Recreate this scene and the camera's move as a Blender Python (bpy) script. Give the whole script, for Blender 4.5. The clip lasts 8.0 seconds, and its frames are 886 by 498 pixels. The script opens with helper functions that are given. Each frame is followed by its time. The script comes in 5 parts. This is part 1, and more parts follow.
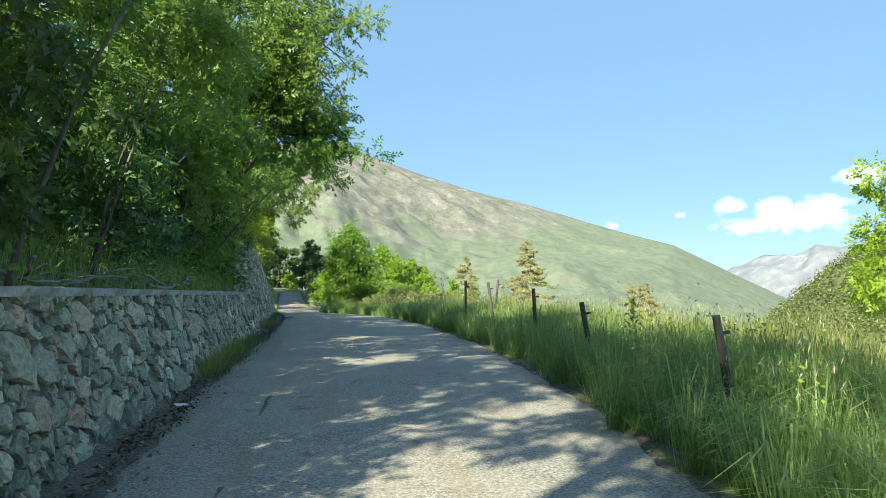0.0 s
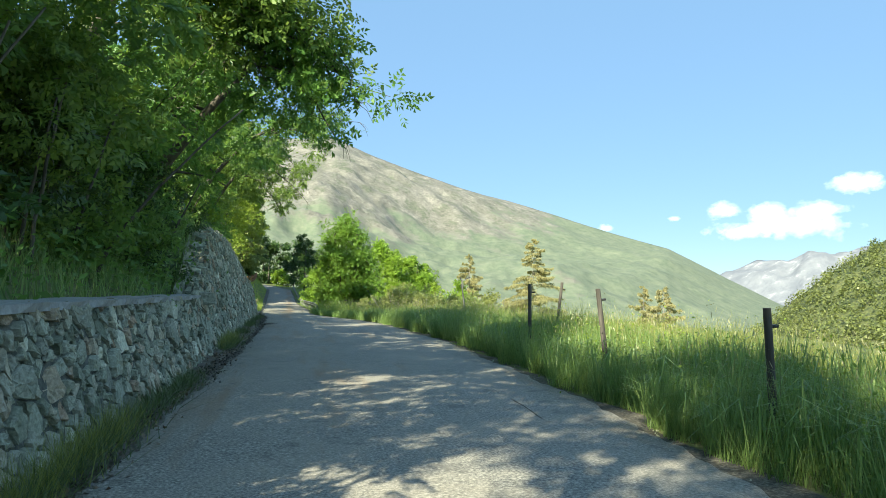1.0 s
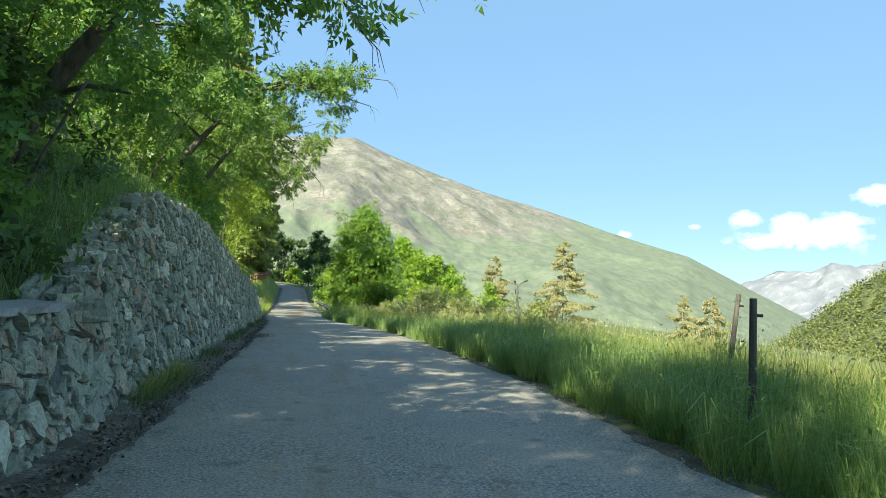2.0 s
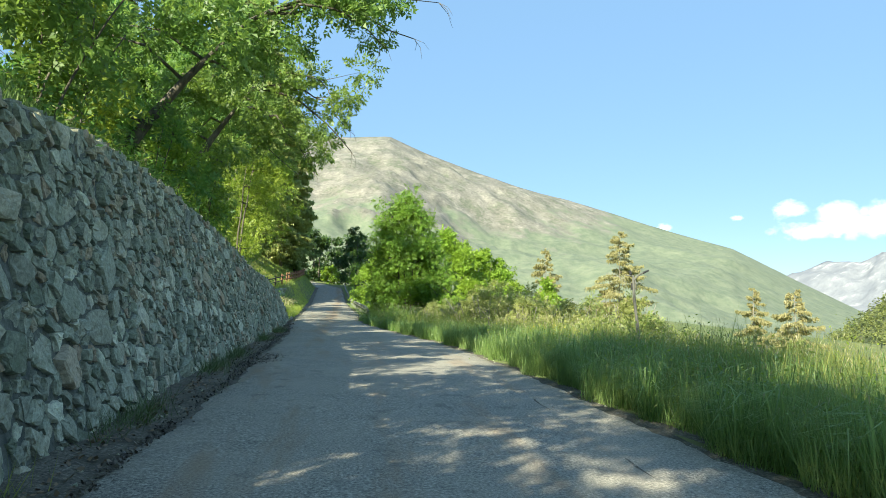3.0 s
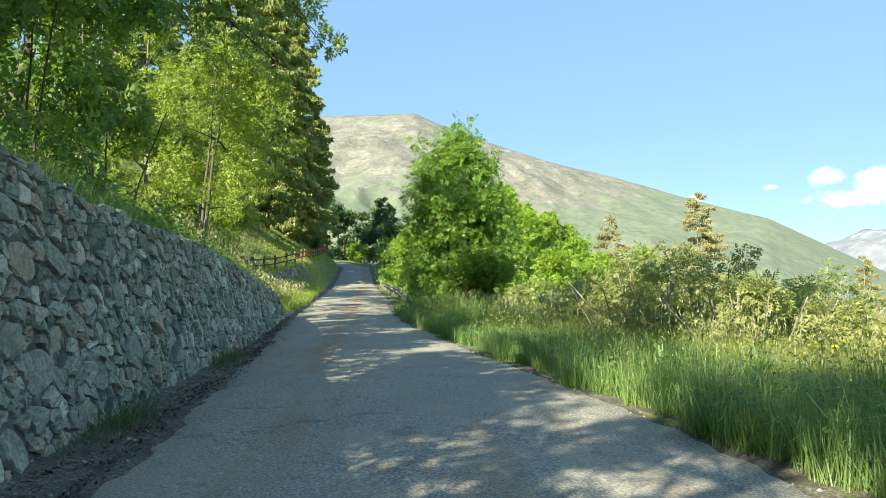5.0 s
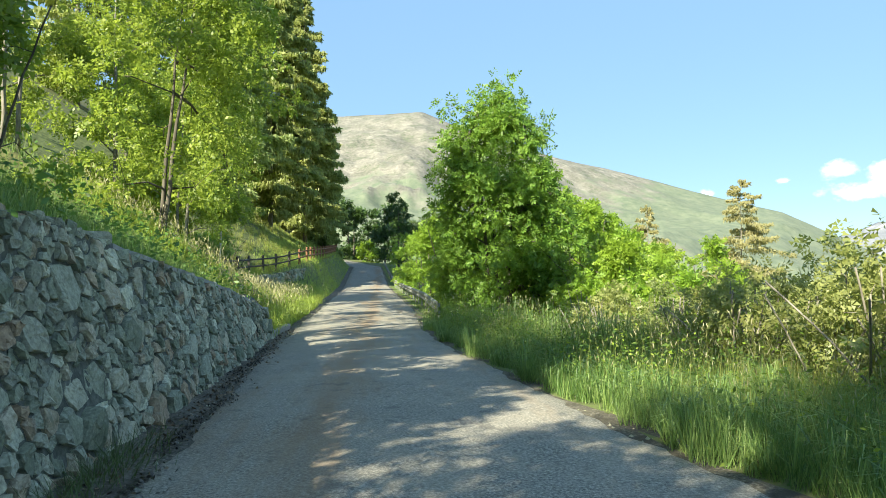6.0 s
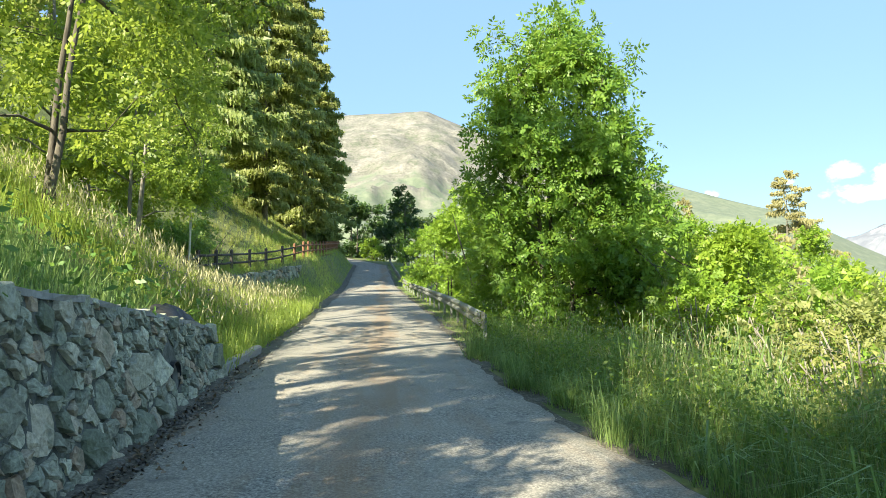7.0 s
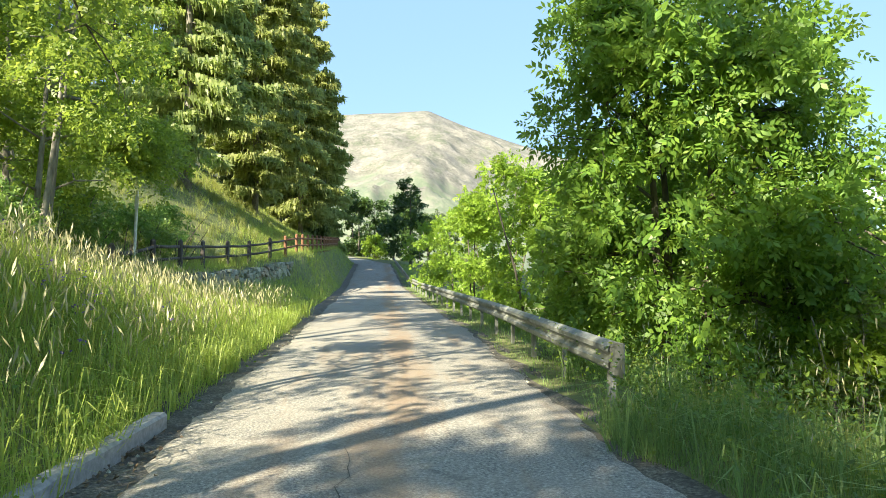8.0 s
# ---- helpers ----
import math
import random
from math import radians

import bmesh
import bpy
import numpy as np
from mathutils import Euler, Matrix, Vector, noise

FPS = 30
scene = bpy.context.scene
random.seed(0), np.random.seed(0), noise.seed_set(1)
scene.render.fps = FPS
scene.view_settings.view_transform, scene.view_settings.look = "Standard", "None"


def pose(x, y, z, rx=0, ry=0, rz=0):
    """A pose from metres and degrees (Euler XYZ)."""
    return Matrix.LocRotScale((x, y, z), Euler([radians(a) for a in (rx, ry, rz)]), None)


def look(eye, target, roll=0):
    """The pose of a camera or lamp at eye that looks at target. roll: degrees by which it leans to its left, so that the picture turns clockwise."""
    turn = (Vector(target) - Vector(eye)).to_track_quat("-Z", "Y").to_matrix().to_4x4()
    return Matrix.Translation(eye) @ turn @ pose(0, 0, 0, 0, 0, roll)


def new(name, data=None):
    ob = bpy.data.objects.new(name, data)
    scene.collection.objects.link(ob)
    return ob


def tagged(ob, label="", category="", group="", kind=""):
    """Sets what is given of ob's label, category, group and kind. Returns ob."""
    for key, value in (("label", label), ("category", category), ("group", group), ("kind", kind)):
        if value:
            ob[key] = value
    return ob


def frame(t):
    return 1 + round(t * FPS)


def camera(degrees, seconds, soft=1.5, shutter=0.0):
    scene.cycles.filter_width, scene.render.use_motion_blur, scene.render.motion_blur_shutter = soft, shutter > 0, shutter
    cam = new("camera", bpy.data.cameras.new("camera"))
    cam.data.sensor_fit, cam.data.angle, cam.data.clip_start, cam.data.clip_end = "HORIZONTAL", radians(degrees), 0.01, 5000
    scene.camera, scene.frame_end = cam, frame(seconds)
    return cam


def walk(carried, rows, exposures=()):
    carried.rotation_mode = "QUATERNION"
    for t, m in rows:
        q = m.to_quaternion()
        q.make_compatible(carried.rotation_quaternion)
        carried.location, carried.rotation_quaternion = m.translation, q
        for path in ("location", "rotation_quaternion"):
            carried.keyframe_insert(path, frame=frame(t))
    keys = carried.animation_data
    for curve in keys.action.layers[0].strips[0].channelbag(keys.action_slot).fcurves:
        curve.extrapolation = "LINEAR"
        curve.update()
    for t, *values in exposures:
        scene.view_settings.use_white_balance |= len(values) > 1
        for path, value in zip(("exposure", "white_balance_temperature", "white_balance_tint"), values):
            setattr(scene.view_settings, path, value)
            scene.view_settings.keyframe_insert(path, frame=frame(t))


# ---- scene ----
cam = camera(66.4, 8.0, soft=0.9)
PATH = [
    (0, (-0.13, -3.494, 1.31), (0.292, -1.544, 1.449), -0.2),
    (0.5, (0.024, 0.043, 1.421), (0.459, 1.99, 1.56), 0.2),
    (1, (0.202, 3.559, 1.517), (0.643, 5.505, 1.653), 0.9),
    (1.5, (0.377, 7.033, 1.589), (0.818, 8.979, 1.728), 1.9),
    (2.8, (0.934, 15.733, 1.691), (1.228, 17.707, 1.828), 2.0),
    (3, (0.932, 17.114, 1.673), (1.218, 19.09, 1.803), 1.5),
    (3.5, (1.061, 20.511, 1.668), (1.346, 22.488, 1.75), 1.2),
    (4, (1.083, 23.888, 1.689), (1.36, 25.867, 1.756), 1.1),
    (4.5, (1.08, 27.21, 1.661), (1.317, 29.195, 1.728), 1.2),
    (5.8, (0.783, 35.428, 1.661), (0.961, 37.419, 1.718), -0.7),
    (6, (0.732, 36.701, 1.642), (0.911, 38.692, 1.701), -0.5),
    (6.5, (0.593, 40.001, 1.584), (0.765, 41.992, 1.643), -0.5),
    (7, (0.422, 43.338, 1.54), (0.592, 45.33, 1.599), -0.2),
    (7.5, (0.293, 46.772, 1.481), (0.458, 48.764, 1.54), -0.2),
    (8, (0.078, 49.89, 1.407), (0.245, 51.882, 1.467), -0.0),
]
walk(cam, [(t, look(eye, target, roll)) for t, eye, target, roll in PATH], [(0.0, 1.42, 6500, -4), (4.5, 1.53, 6600, -3), (6.5, 1.64, 6700, 0), (8.0, 1.86, 6800, 4)])

# ---- world, sun and exposure ----
SUN_TO = Vector((-0.66, -0.75, 0.645)).normalized()
world = bpy.data.worlds.new("world")
scene.world = world
world.use_nodes = True
wn = world.node_tree.nodes
sky = wn.new("ShaderNodeTexSky")
sky.sky_type = "NISHITA"
sky.sun_disc = False
sky.sun_elevation = math.asin(SUN_TO.z)
sky.sun_rotation = math.atan2(SUN_TO.x, SUN_TO.y)
sky.altitude = 1200
sky.air_density = 1.0
sky.dust_density = 0.2
sky.ozone_density = 1.2
wn["Background"].inputs["Strength"].default_value = 0.083
haze = wn.new("ShaderNodeMix")
haze.data_type = "RGBA"
haze.inputs[0].default_value = 0.75
haze.inputs[7].default_value = (1.60, 2.66, 4.55, 1)
world.node_tree.links.new(sky.outputs["Color"], haze.inputs[6])
world.node_tree.links.new(haze.outputs[2], wn["Background"].inputs["Color"])
sun_data = bpy.data.lights.new("sun", "SUN")
sun_data.energy = 5.0
sun_data.angle = radians(0.53)
sun_data.color = (1.0, 0.90, 0.74)
sun = new("sun", sun_data)
sun.rotation_euler = SUN_TO.to_track_quat("Z", "Y").to_euler()

# ---- materials ----


def node_mat(name):
    m = bpy.data.materials.new(name)
    m.use_nodes = True
    nt = m.node_tree
    return m, nt, nt.nodes["Principled BSDF"]


def ramp(nt, fac, stops):
    r = nt.nodes.new("ShaderNodeValToRGB")
    while len(r.color_ramp.elements) < len(stops):
        r.color_ramp.elements.new(0.5)
    for e, (pos, col) in zip(r.color_ramp.elements, stops):
        e.position = pos
        e.color = (*col, 1)
    nt.links.new(fac, r.inputs["Fac"])
    return r.outputs["Color"]


def noise_node(nt, scale, detail=5, rough=0.6, vec=None, dim="3D"):
    n = nt.nodes.new("ShaderNodeTexNoise")
    n.inputs["Scale"].default_value = scale
    n.inputs["Detail"].default_value = detail
    n.inputs["Roughness"].default_value = rough
    if vec is not None:
        nt.links.new(vec, n.inputs["Vector"])
    return n.outputs["Fac"]


def world_coord(nt, scale=(1, 1, 1)):
    c = nt.nodes.new("ShaderNodeNewGeometry").outputs["Position"]
    mp = nt.nodes.new("ShaderNodeMapping")
    mp.inputs["Scale"].default_value = scale
    nt.links.new(c, mp.inputs["Vector"])
    return mp.outputs["Vector"]


def mix_col(nt, fac, a, b, mode="MIX"):
    m = nt.nodes.new("ShaderNodeMix")
    m.data_type, m.blend_type = "RGBA", mode
    for k, v in ((0, fac), (6, a), (7, b)):
        if isinstance(v, (int, float)):
            m.inputs[k].default_value = v
        elif isinstance(v, tuple):
            m.inputs[k].default_value = (*v, 1)
        else:
            nt.links.new(v, m.inputs[k])
    return m.outputs[2]


def bump(nt, height, strength, distance, bsdf):
    b = nt.nodes.new("ShaderNodeBump")
    b.inputs["Strength"].default_value = strength
    b.inputs["Distance"].default_value = distance
    nt.links.new(height, b.inputs["Height"])
    nt.links.new(b.outputs["Normal"], bsdf.inputs["Normal"])


def leaf_mat(name, dark, mid, light, trans=0.4, rough=0.45, per_object=0.0, glow=0.5):
    """Leaves: each leaf its own shade, light passes through."""
    m, nt, b = node_mat(name)
    geo = nt.nodes.new("ShaderNodeNewGeometry")
    col = ramp(nt, geo.outputs["Random Per Island"], ((0.0, dark), (0.5, mid), (1.0, light)))
    big = noise_node(nt, 0.55, 3, 0.5, world_coord(nt))
    col = mix_col(nt, ramp(nt, big, ((0.35, (0, 0, 0)), (0.68, (0.5, 0.5, 0.5)))), col, light)
    if per_object:
        rnd = nt.nodes.new("ShaderNodeObjectInfo").outputs["Random"]
        hsv = nt.nodes.new("ShaderNodeHueSaturation")
        mr = nt.nodes.new("ShaderNodeMapRange")
        mr.inputs["To Min"].default_value = 0.5 - per_object * 0.06
        mr.inputs["To Max"].default_value = 0.5 + per_object * 0.03
        nt.links.new(rnd, mr.inputs["Value"])
        nt.links.new(mr.outputs["Result"], hsv.inputs["Hue"])
        nt.links.new(col, hsv.inputs["Color"])
        col = hsv.outputs["Color"]
    nt.links.new(col, b.inputs["Base Color"])
    b.inputs["Roughness"].default_value = rough
    b.inputs["Specular IOR Level"].default_value = 0.5
    tr = nt.nodes.new("ShaderNodeBsdfTranslucent")
    warm = mix_col(nt, glow, col, (0.34, 0.42, 0.05))
    nt.links.new(warm, tr.inputs["Color"])
    mx = nt.nodes.new("ShaderNodeMixShader")
    mx.inputs["Fac"].default_value = trans
    nt.links.new(b.outputs["BSDF"], mx.inputs[1])
    nt.links.new(tr.outputs["BSDF"], mx.inputs[2])
    nt.links.new(mx.outputs["Shader"], nt.nodes["Material Output"].inputs["Surface"])
    return m


def asphalt_mat():
    m, nt, b = node_mat("asphalt")
    wc = world_coord(nt)
    fine = noise_node(nt, 42, 5, 0.8, wc)
    grit = noise_node(nt, 190, 2, 0.6, wc)
    blotch = noise_node(nt, 0.9, 6, 0.7, wc)
    along = noise_node(nt, 1.4, 5, 0.65, world_coord(nt, (1.2, 0.16, 1)))
    col = ramp(nt, fine, ((0.34, (0.055, 0.054, 0.050)), (0.45, (0.175, 0.168, 0.148)), (0.57, (0.36, 0.338, 0.288)), (0.70, (0.66, 0.615, 0.52))))
    col = mix_col(nt, ramp(nt, blotch, ((0.40, (0, 0, 0)), (0.62, (0.42, 0.42, 0.42)))), col, (0.37, 0.33, 0.262))
    # reddish earth carried along the middle of the far stretch
    sep = nt.nodes.new("ShaderNodeSeparateXYZ")
    nt.links.new(nt.nodes.new("ShaderNodeNewGeometry").outputs["Position"], sep.inputs[0])
    dx = nt.nodes.new("ShaderNodeMath")
    dx.operation = "SUBTRACT"
    nt.links.new(sep.outputs["X"], dx.inputs[0])
    dx.inputs[1].default_value = 0.25
    ab = nt.nodes.new("ShaderNodeMath")
    ab.operation = "ABSOLUTE"
    nt.links.new(dx.outputs[0], ab.inputs[0])
    band = nt.nodes.new("ShaderNodeMapRange")
    band.inputs["From Min"].default_value, band.inputs["From Max"].default_value = 0.75, 0.1
    band.inputs["To Max"].default_value = 0.18
    nt.links.new(ab.outputs[0], band.inputs["Value"])
    fy_ = nt.nodes.new("ShaderNodeMapRange")
    fy_.inputs["From Min"].default_value, fy_.inputs["From Max"].default_value = 30, 44
    nt.links.new(sep.outputs["Y"], fy_.inputs["Value"])
    mul = nt.nodes.new("ShaderNodeMath")
    mul.operation = "MULTIPLY"
    nt.links.new(band.outputs[0], mul.inputs[0])
    nt.links.new(fy_.outputs[0], mul.inputs[1])
    tot = nt.nodes.new("ShaderNodeMath")
    nt.links.new(mul.outputs[0], tot.inputs[0])
    nt.links.new(along, tot.inputs[1])
    col = mix_col(nt, ramp(nt, tot.outputs[0], ((0.54, (0, 0, 0)), (0.74, (0.65, 0.65, 0.65)))), col, (0.26, 0.175, 0.105))
    spots = noise_node(nt, 2.6, 4, 0.6, wc)
    col = mix_col(nt, ramp(nt, spots, ((0.60, (0, 0, 0)), (0.67, (0.45, 0.45, 0.45)))), col, (0.10, 0.098, 0.092))
    nt.links.new(col, b.inputs["Base Color"])
    b.inputs["Roughness"].default_value = 0.9
    b.inputs["Specular IOR Level"].default_value = 0.25
    h = mix_col(nt, 0.35, fine, grit)
    bump(nt, h, 0.4, 0.012, b)
    return m


def stone_mat(name, tint=1.0, lichen=True):
    m, nt, b = node_mat(name)
    rnd = nt.nodes.new("ShaderNodeObjectInfo").outputs["Random"]
    isl = nt.nodes.new("ShaderNodeNewGeometry").outputs["Random Per Island"]
    both = nt.nodes.new("ShaderNodeMath")
    both.operation = "ADD"
    nt.links.new(rnd, both.inputs[0])
    nt.links.new(isl, both.inputs[1])
    fr = nt.nodes.new("ShaderNodeMath")
    fr.operation = "FRACT"
    nt.links.new(both.outputs[0], fr.inputs[0])
    t = tint
    base = ramp(nt, fr.outputs[0], [(f, (r * t, g_ * t, b_ * t)) for f, (r, g_, b_) in (
        (0.0, (0.111, 0.122, 0.086)), (0.16, (0.185, 0.194, 0.141)), (0.34, (0.249, 0.255, 0.192)), (0.48, (0.170, 0.173, 0.132)),
        (0.62, (0.292, 0.283, 0.209)), (0.74, (0.239, 0.177, 0.119)), (0.86, (0.408, 0.402, 0.304)), (1.0, (0.148, 0.152, 0.114)))])
    wc = world_coord(nt)
    grain = noise_node(nt, 28, 6, 0.7, wc)
    col = mix_col(nt, 0.75, base, ramp(nt, grain, ((0.28, (0.40, 0.40, 0.40)), (0.5, (1.0, 1.0, 1.0)), (0.75, (1.7, 1.7, 1.65)))), "MULTIPLY")
    lich = noise_node(nt, 7, 5, 0.7, wc)
    col = mix_col(nt, ramp(nt, lich, ((0.56, (0, 0, 0)), (0.66, (0.5, 0.5, 0.5)))), col, (0.40, 0.41, 0.35))
    if lichen:
        moss = noise_node(nt, 3.1, 5, 0.7, wc)
        col = mix_col(nt, ramp(nt, moss, ((0.53, (0, 0, 0)), (0.68, (0.65, 0.65, 0.65)))), col, (0.12, 0.145, 0.085))
    nt.links.new(col, b.inputs["Base Color"])
    b.inputs["Roughness"].default_value = 0.9
    b.inputs["Specular IOR Level"].default_value = 0.3
    bump(nt, grain, 0.8, 0.03, b)
    return m


def noisy_mat(name, stops, scale, rough=0.85, bumps=0.4, dist=0.02, stretch=(1, 1, 1), metal=0.0, second=None):
    m, nt, b = node_mat(name)
    n = noise_node(nt, scale, 6, 0.65, world_coord(nt, stretch))
    col = ramp(nt, n, stops)
    if second:
        sc, (lo, hi), c2 = second
        n2 = noise_node(nt, sc, 5, 0.6, world_coord(nt))
        col = mix_col(nt, ramp(nt, n2, ((lo, (0, 0, 0)), (hi, (0.85, 0.85, 0.85)))), col, c2)
    nt.links.new(col, b.inputs["Base Color"])
    b.inputs["Roughness"].default_value = rough
    b.inputs["Metallic"].default_value = metal
    bump(nt, n, bumps, dist, b)
    return m


ASPHALT = asphalt_mat()
STONE = stone_mat("wall_stone", 1.62)
MORTAR = noisy_mat("wall_core", ((0.3, (0.05, 0.053, 0.042)), (0.5, (0.115, 0.122, 0.100)), (0.7, (0.21, 0.215, 0.185))), 9, 0.95, 0.8, 0.05)
CAP = noisy_mat("cap_mortar", ((0.3, (0.22, 0.22, 0.21)), (0.7, (0.40, 0.40, 0.37))), 12, 0.9, 0.6, 0.02)
SOIL = noisy_mat("soil_and_turf", ((0.3, (0.05, 0.066, 0.02)), (0.5, (0.105, 0.135, 0.04)), (0.7, (0.17, 0.20, 0.065))), 3.0, 0.95, 0.8, 0.06,
                 second=(0.12, (0.45, 0.65), (0.17, 0.17, 0.06)))
DIRT = noisy_mat("roadside_dirt", ((0.34, (0.04, 0.036, 0.027)), (0.52, (0.125, 0.112, 0.086)), (0.70, (0.29, 0.265, 0.215))), 34, 0.95, 0.5, 0.02, second=(3.0, (0.45, 0.62), (0.055, 0.048, 0.034)))
BARK = noisy_mat("bark", ((0.3, (0.045, 0.038, 0.030)), (0.6, (0.13, 0.115, 0.09)), (0.8, (0.24, 0.22, 0.19))), 9, 0.95, 0.9, 0.03, (1, 1, 0.25))
BARK_PALE = noisy_mat("pale_bark", ((0.3, (0.12, 0.105, 0.085)), (0.6, (0.27, 0.25, 0.21)), (0.8, (0.40, 0.37, 0.32))), 9, 0.95, 0.7, 0.02, (1, 1, 0.3))
# weathered wood of the meadow posts; also stands for the fence in shade
OLD_OR_SHADED_WOOD = noisy_mat("weathered_or_shaded_wood", ((0.3, (0.04, 0.034, 0.029)), (0.6, (0.11, 0.097, 0.082)), (0.8, (0.20, 0.18, 0.155))), 11, 0.9, 0.7, 0.015, (1, 1, 0.15))
FENCE_SUNLIT_WOOD = noisy_mat("sunlit_fence_wood", ((0.3, (0.13, 0.06, 0.03)), (0.6, (0.24, 0.115, 0.06)), (0.8, (0.33, 0.19, 0.11))), 9, 0.85, 0.5, 0.01, (1, 1, 0.3))
GREY_WOOD = noisy_mat("grey_wood", ((0.3, (0.06, 0.062, 0.055)), (0.6, (0.13, 0.13, 0.115)), (0.8, (0.24, 0.235, 0.21))), 11, 0.9, 0.7, 0.015, (1, 1, 0.15))
GALV = noisy_mat("galvanised_steel", ((0.3, (0.17, 0.18, 0.165)), (0.6, (0.29, 0.30, 0.275)), (0.8, (0.38, 0.39, 0.36))), 6, 0.62, 0.15, 0.005, (1, 1, 1), 0.35,
                 second=(2.2, (0.50, 0.72), (0.20, 0.22, 0.15)))
CONCRETE = noisy_mat("kerb_concrete", ((0.3, (0.22, 0.215, 0.20)), (0.6, (0.36, 0.35, 0.33)), (0.8, (0.46, 0.45, 0.42))), 16, 0.92, 0.5, 0.01)
BLACK = noisy_mat("black_plastic", ((0.3, (0.012, 0.012, 0.013)), (0.7, (0.035, 0.035, 0.036))), 20, 0.55, 0.3, 0.01)
WHITE_PAINT = noisy_mat("white_paint", ((0.3, (0.55, 0.55, 0.52)), (0.7, (0.78, 0.78, 0.75))), 15, 0.6, 0.2, 0.004)
LEAF_ASH = leaf_mat("leaf_ash", (0.078, 0.176, 0.034), (0.155, 0.295, 0.048), (0.270, 0.420, 0.068), 0.54, glow=0.45)
LEAF_DARK = leaf_mat("leaf_forest", (0.052, 0.125, 0.030), (0.110, 0.225, 0.050), (0.215, 0.360, 0.080), 0.54, per_object=0.5, glow=0.3)
# forest leaf with deep shade put into its colour
LEAF_SHADED = leaf_mat("leaf_shaded", (0.022, 0.052, 0.014), (0.045, 0.095, 0.022), (0.085, 0.155, 0.036), 0.3, per_object=0.4, glow=0.1)
LEAF_MAPLE = leaf_mat("leaf_maple", (0.085, 0.165, 0.026), (0.205, 0.325, 0.044), (0.400, 0.500, 0.080), 0.56, per_object=0.4, glow=0.35)
LEAF_LIME = leaf_mat("leaf_lime", (0.135, 0.245, 0.028), (0.225, 0.370, 0.042), (0.340, 0.490, 0.066), 0.52, per_object=0.25)
LEAF_OLIVE = leaf_mat("leaf_shrub", (0.154, 0.193, 0.057), (0.242, 0.288, 0.094), (0.358, 0.385, 0.143), 0.45, per_object=0.4)
NEEDLE = leaf_mat("spruce_needle", (0.175, 0.232, 0.085), (0.315, 0.385, 0.135), (0.480, 0.530, 0.200), 0.62, per_object=0.3, glow=0.3)
NEEDLE_TAN = leaf_mat("larch_needle", (0.290, 0.285, 0.135), (0.400, 0.385, 0.185), (0.520, 0.490, 0.250), 0.55, per_object=0.2, glow=0.2)
GRASS = leaf_mat("grass_blade", (0.082, 0.165, 0.050), (0.180, 0.305, 0.085), (0.370, 0.480, 0.165), 0.52, glow=0.18)
GRASS_DRY = leaf_mat("meadow_blade", (0.171, 0.204, 0.050), (0.275, 0.303, 0.079), (0.407, 0.402, 0.143), 0.50)
# brighter copy of the grass: sunlight on the bank put into the blade colour
GRASS_SUNLIT = leaf_mat("sunlit_bank_blade", (0.24, 0.34, 0.070), (0.40, 0.52, 0.100), (0.58, 0.66, 0.17), 0.62, glow=0.3)
SEED = leaf_mat("grass_seed_head", (0.30, 0.28, 0.14), (0.42, 0.39, 0.21), (0.54, 0.50, 0.30), 0.35, glow=0.2)
HILL_TREE = leaf_mat("hill_tree", (0.120, 0.155, 0.045), (0.185, 0.220, 0.065), (0.270, 0.295, 0.100), 0.35, glow=0.0)
ROTTEN = leaf_mat("rotted_leaf", (0.022, 0.019, 0.014), (0.050, 0.042, 0.030), (0.105, 0.088, 0.064), 0.05, glow=0.0)
LITTER = leaf_mat("fallen_leaf", (0.05, 0.035, 0.02), (0.12, 0.08, 0.045), (0.24, 0.17, 0.10), 0.1, glow=0.0)
UMBEL = leaf_mat("umbel_head", (0.03, 0.035, 0.02), (0.06, 0.065, 0.035), (0.10, 0.10, 0.05), 0.2)
MULLEIN = leaf_mat("mullein_leaf", (0.045, 0.075, 0.030), (0.075, 0.115, 0.045), (0.11, 0.16, 0.06), 0.2)
FLOWER = leaf_mat("yellow_flower", (0.55, 0.42, 0.01), (0.68, 0.55, 0.02), (0.75, 0.65, 0.05), 0.2, glow=0.1)
VIOLET = leaf_mat("violet_flower", (0.12, 0.06, 0.26), (0.17, 0.10, 0.34), (0.22, 0.15, 0.40), 0.2, glow=0.0)

# ---- lie of the land ----
INTERP = np.interp


def road_z(y):
    return INTERP(y, [-40, -10, 0, 7, 16, 28, 37, 43, 50, 57, 85, 97, 130, 150, 200, 700, 5000],
                  [-1.6, -0.36, 0, 0.18, 0.27, 0.29, 0.19, 0.10, 0.0, -0.03, -0.05, 0.1, 2.1, 3.4, 2.0, -60, -90])


def road_left(y):
    return INTERP(y, [-40, -8, 2, 8, 15, 21, 27, 34, 39, 43, 48, 55, 63, 72, 97, 128, 150], [-3.4, -1.9, -1.4, -1.25, -0.87, -0.8, -0.72, -0.8, -0.95, -1.1, -1.47, -1.75, -1.9, -2.1, -2.7, -3.2, -9.5])


def road_right(y):
    return INTERP(y, [-40, -8, 0, 4, 6, 10.5, 15, 21, 28, 34, 37, 41, 45, 50, 55, 64, 83, 104, 128, 150],
                  [0.6, 1.8, 2.45, 3.15, 3.4, 3.85, 4.1, 4.35, 4.2, 4.05, 3.8, 3.3, 2.8, 2.25, 1.9, 2.05, 1.7, 1.15, 0.6, -6.0])


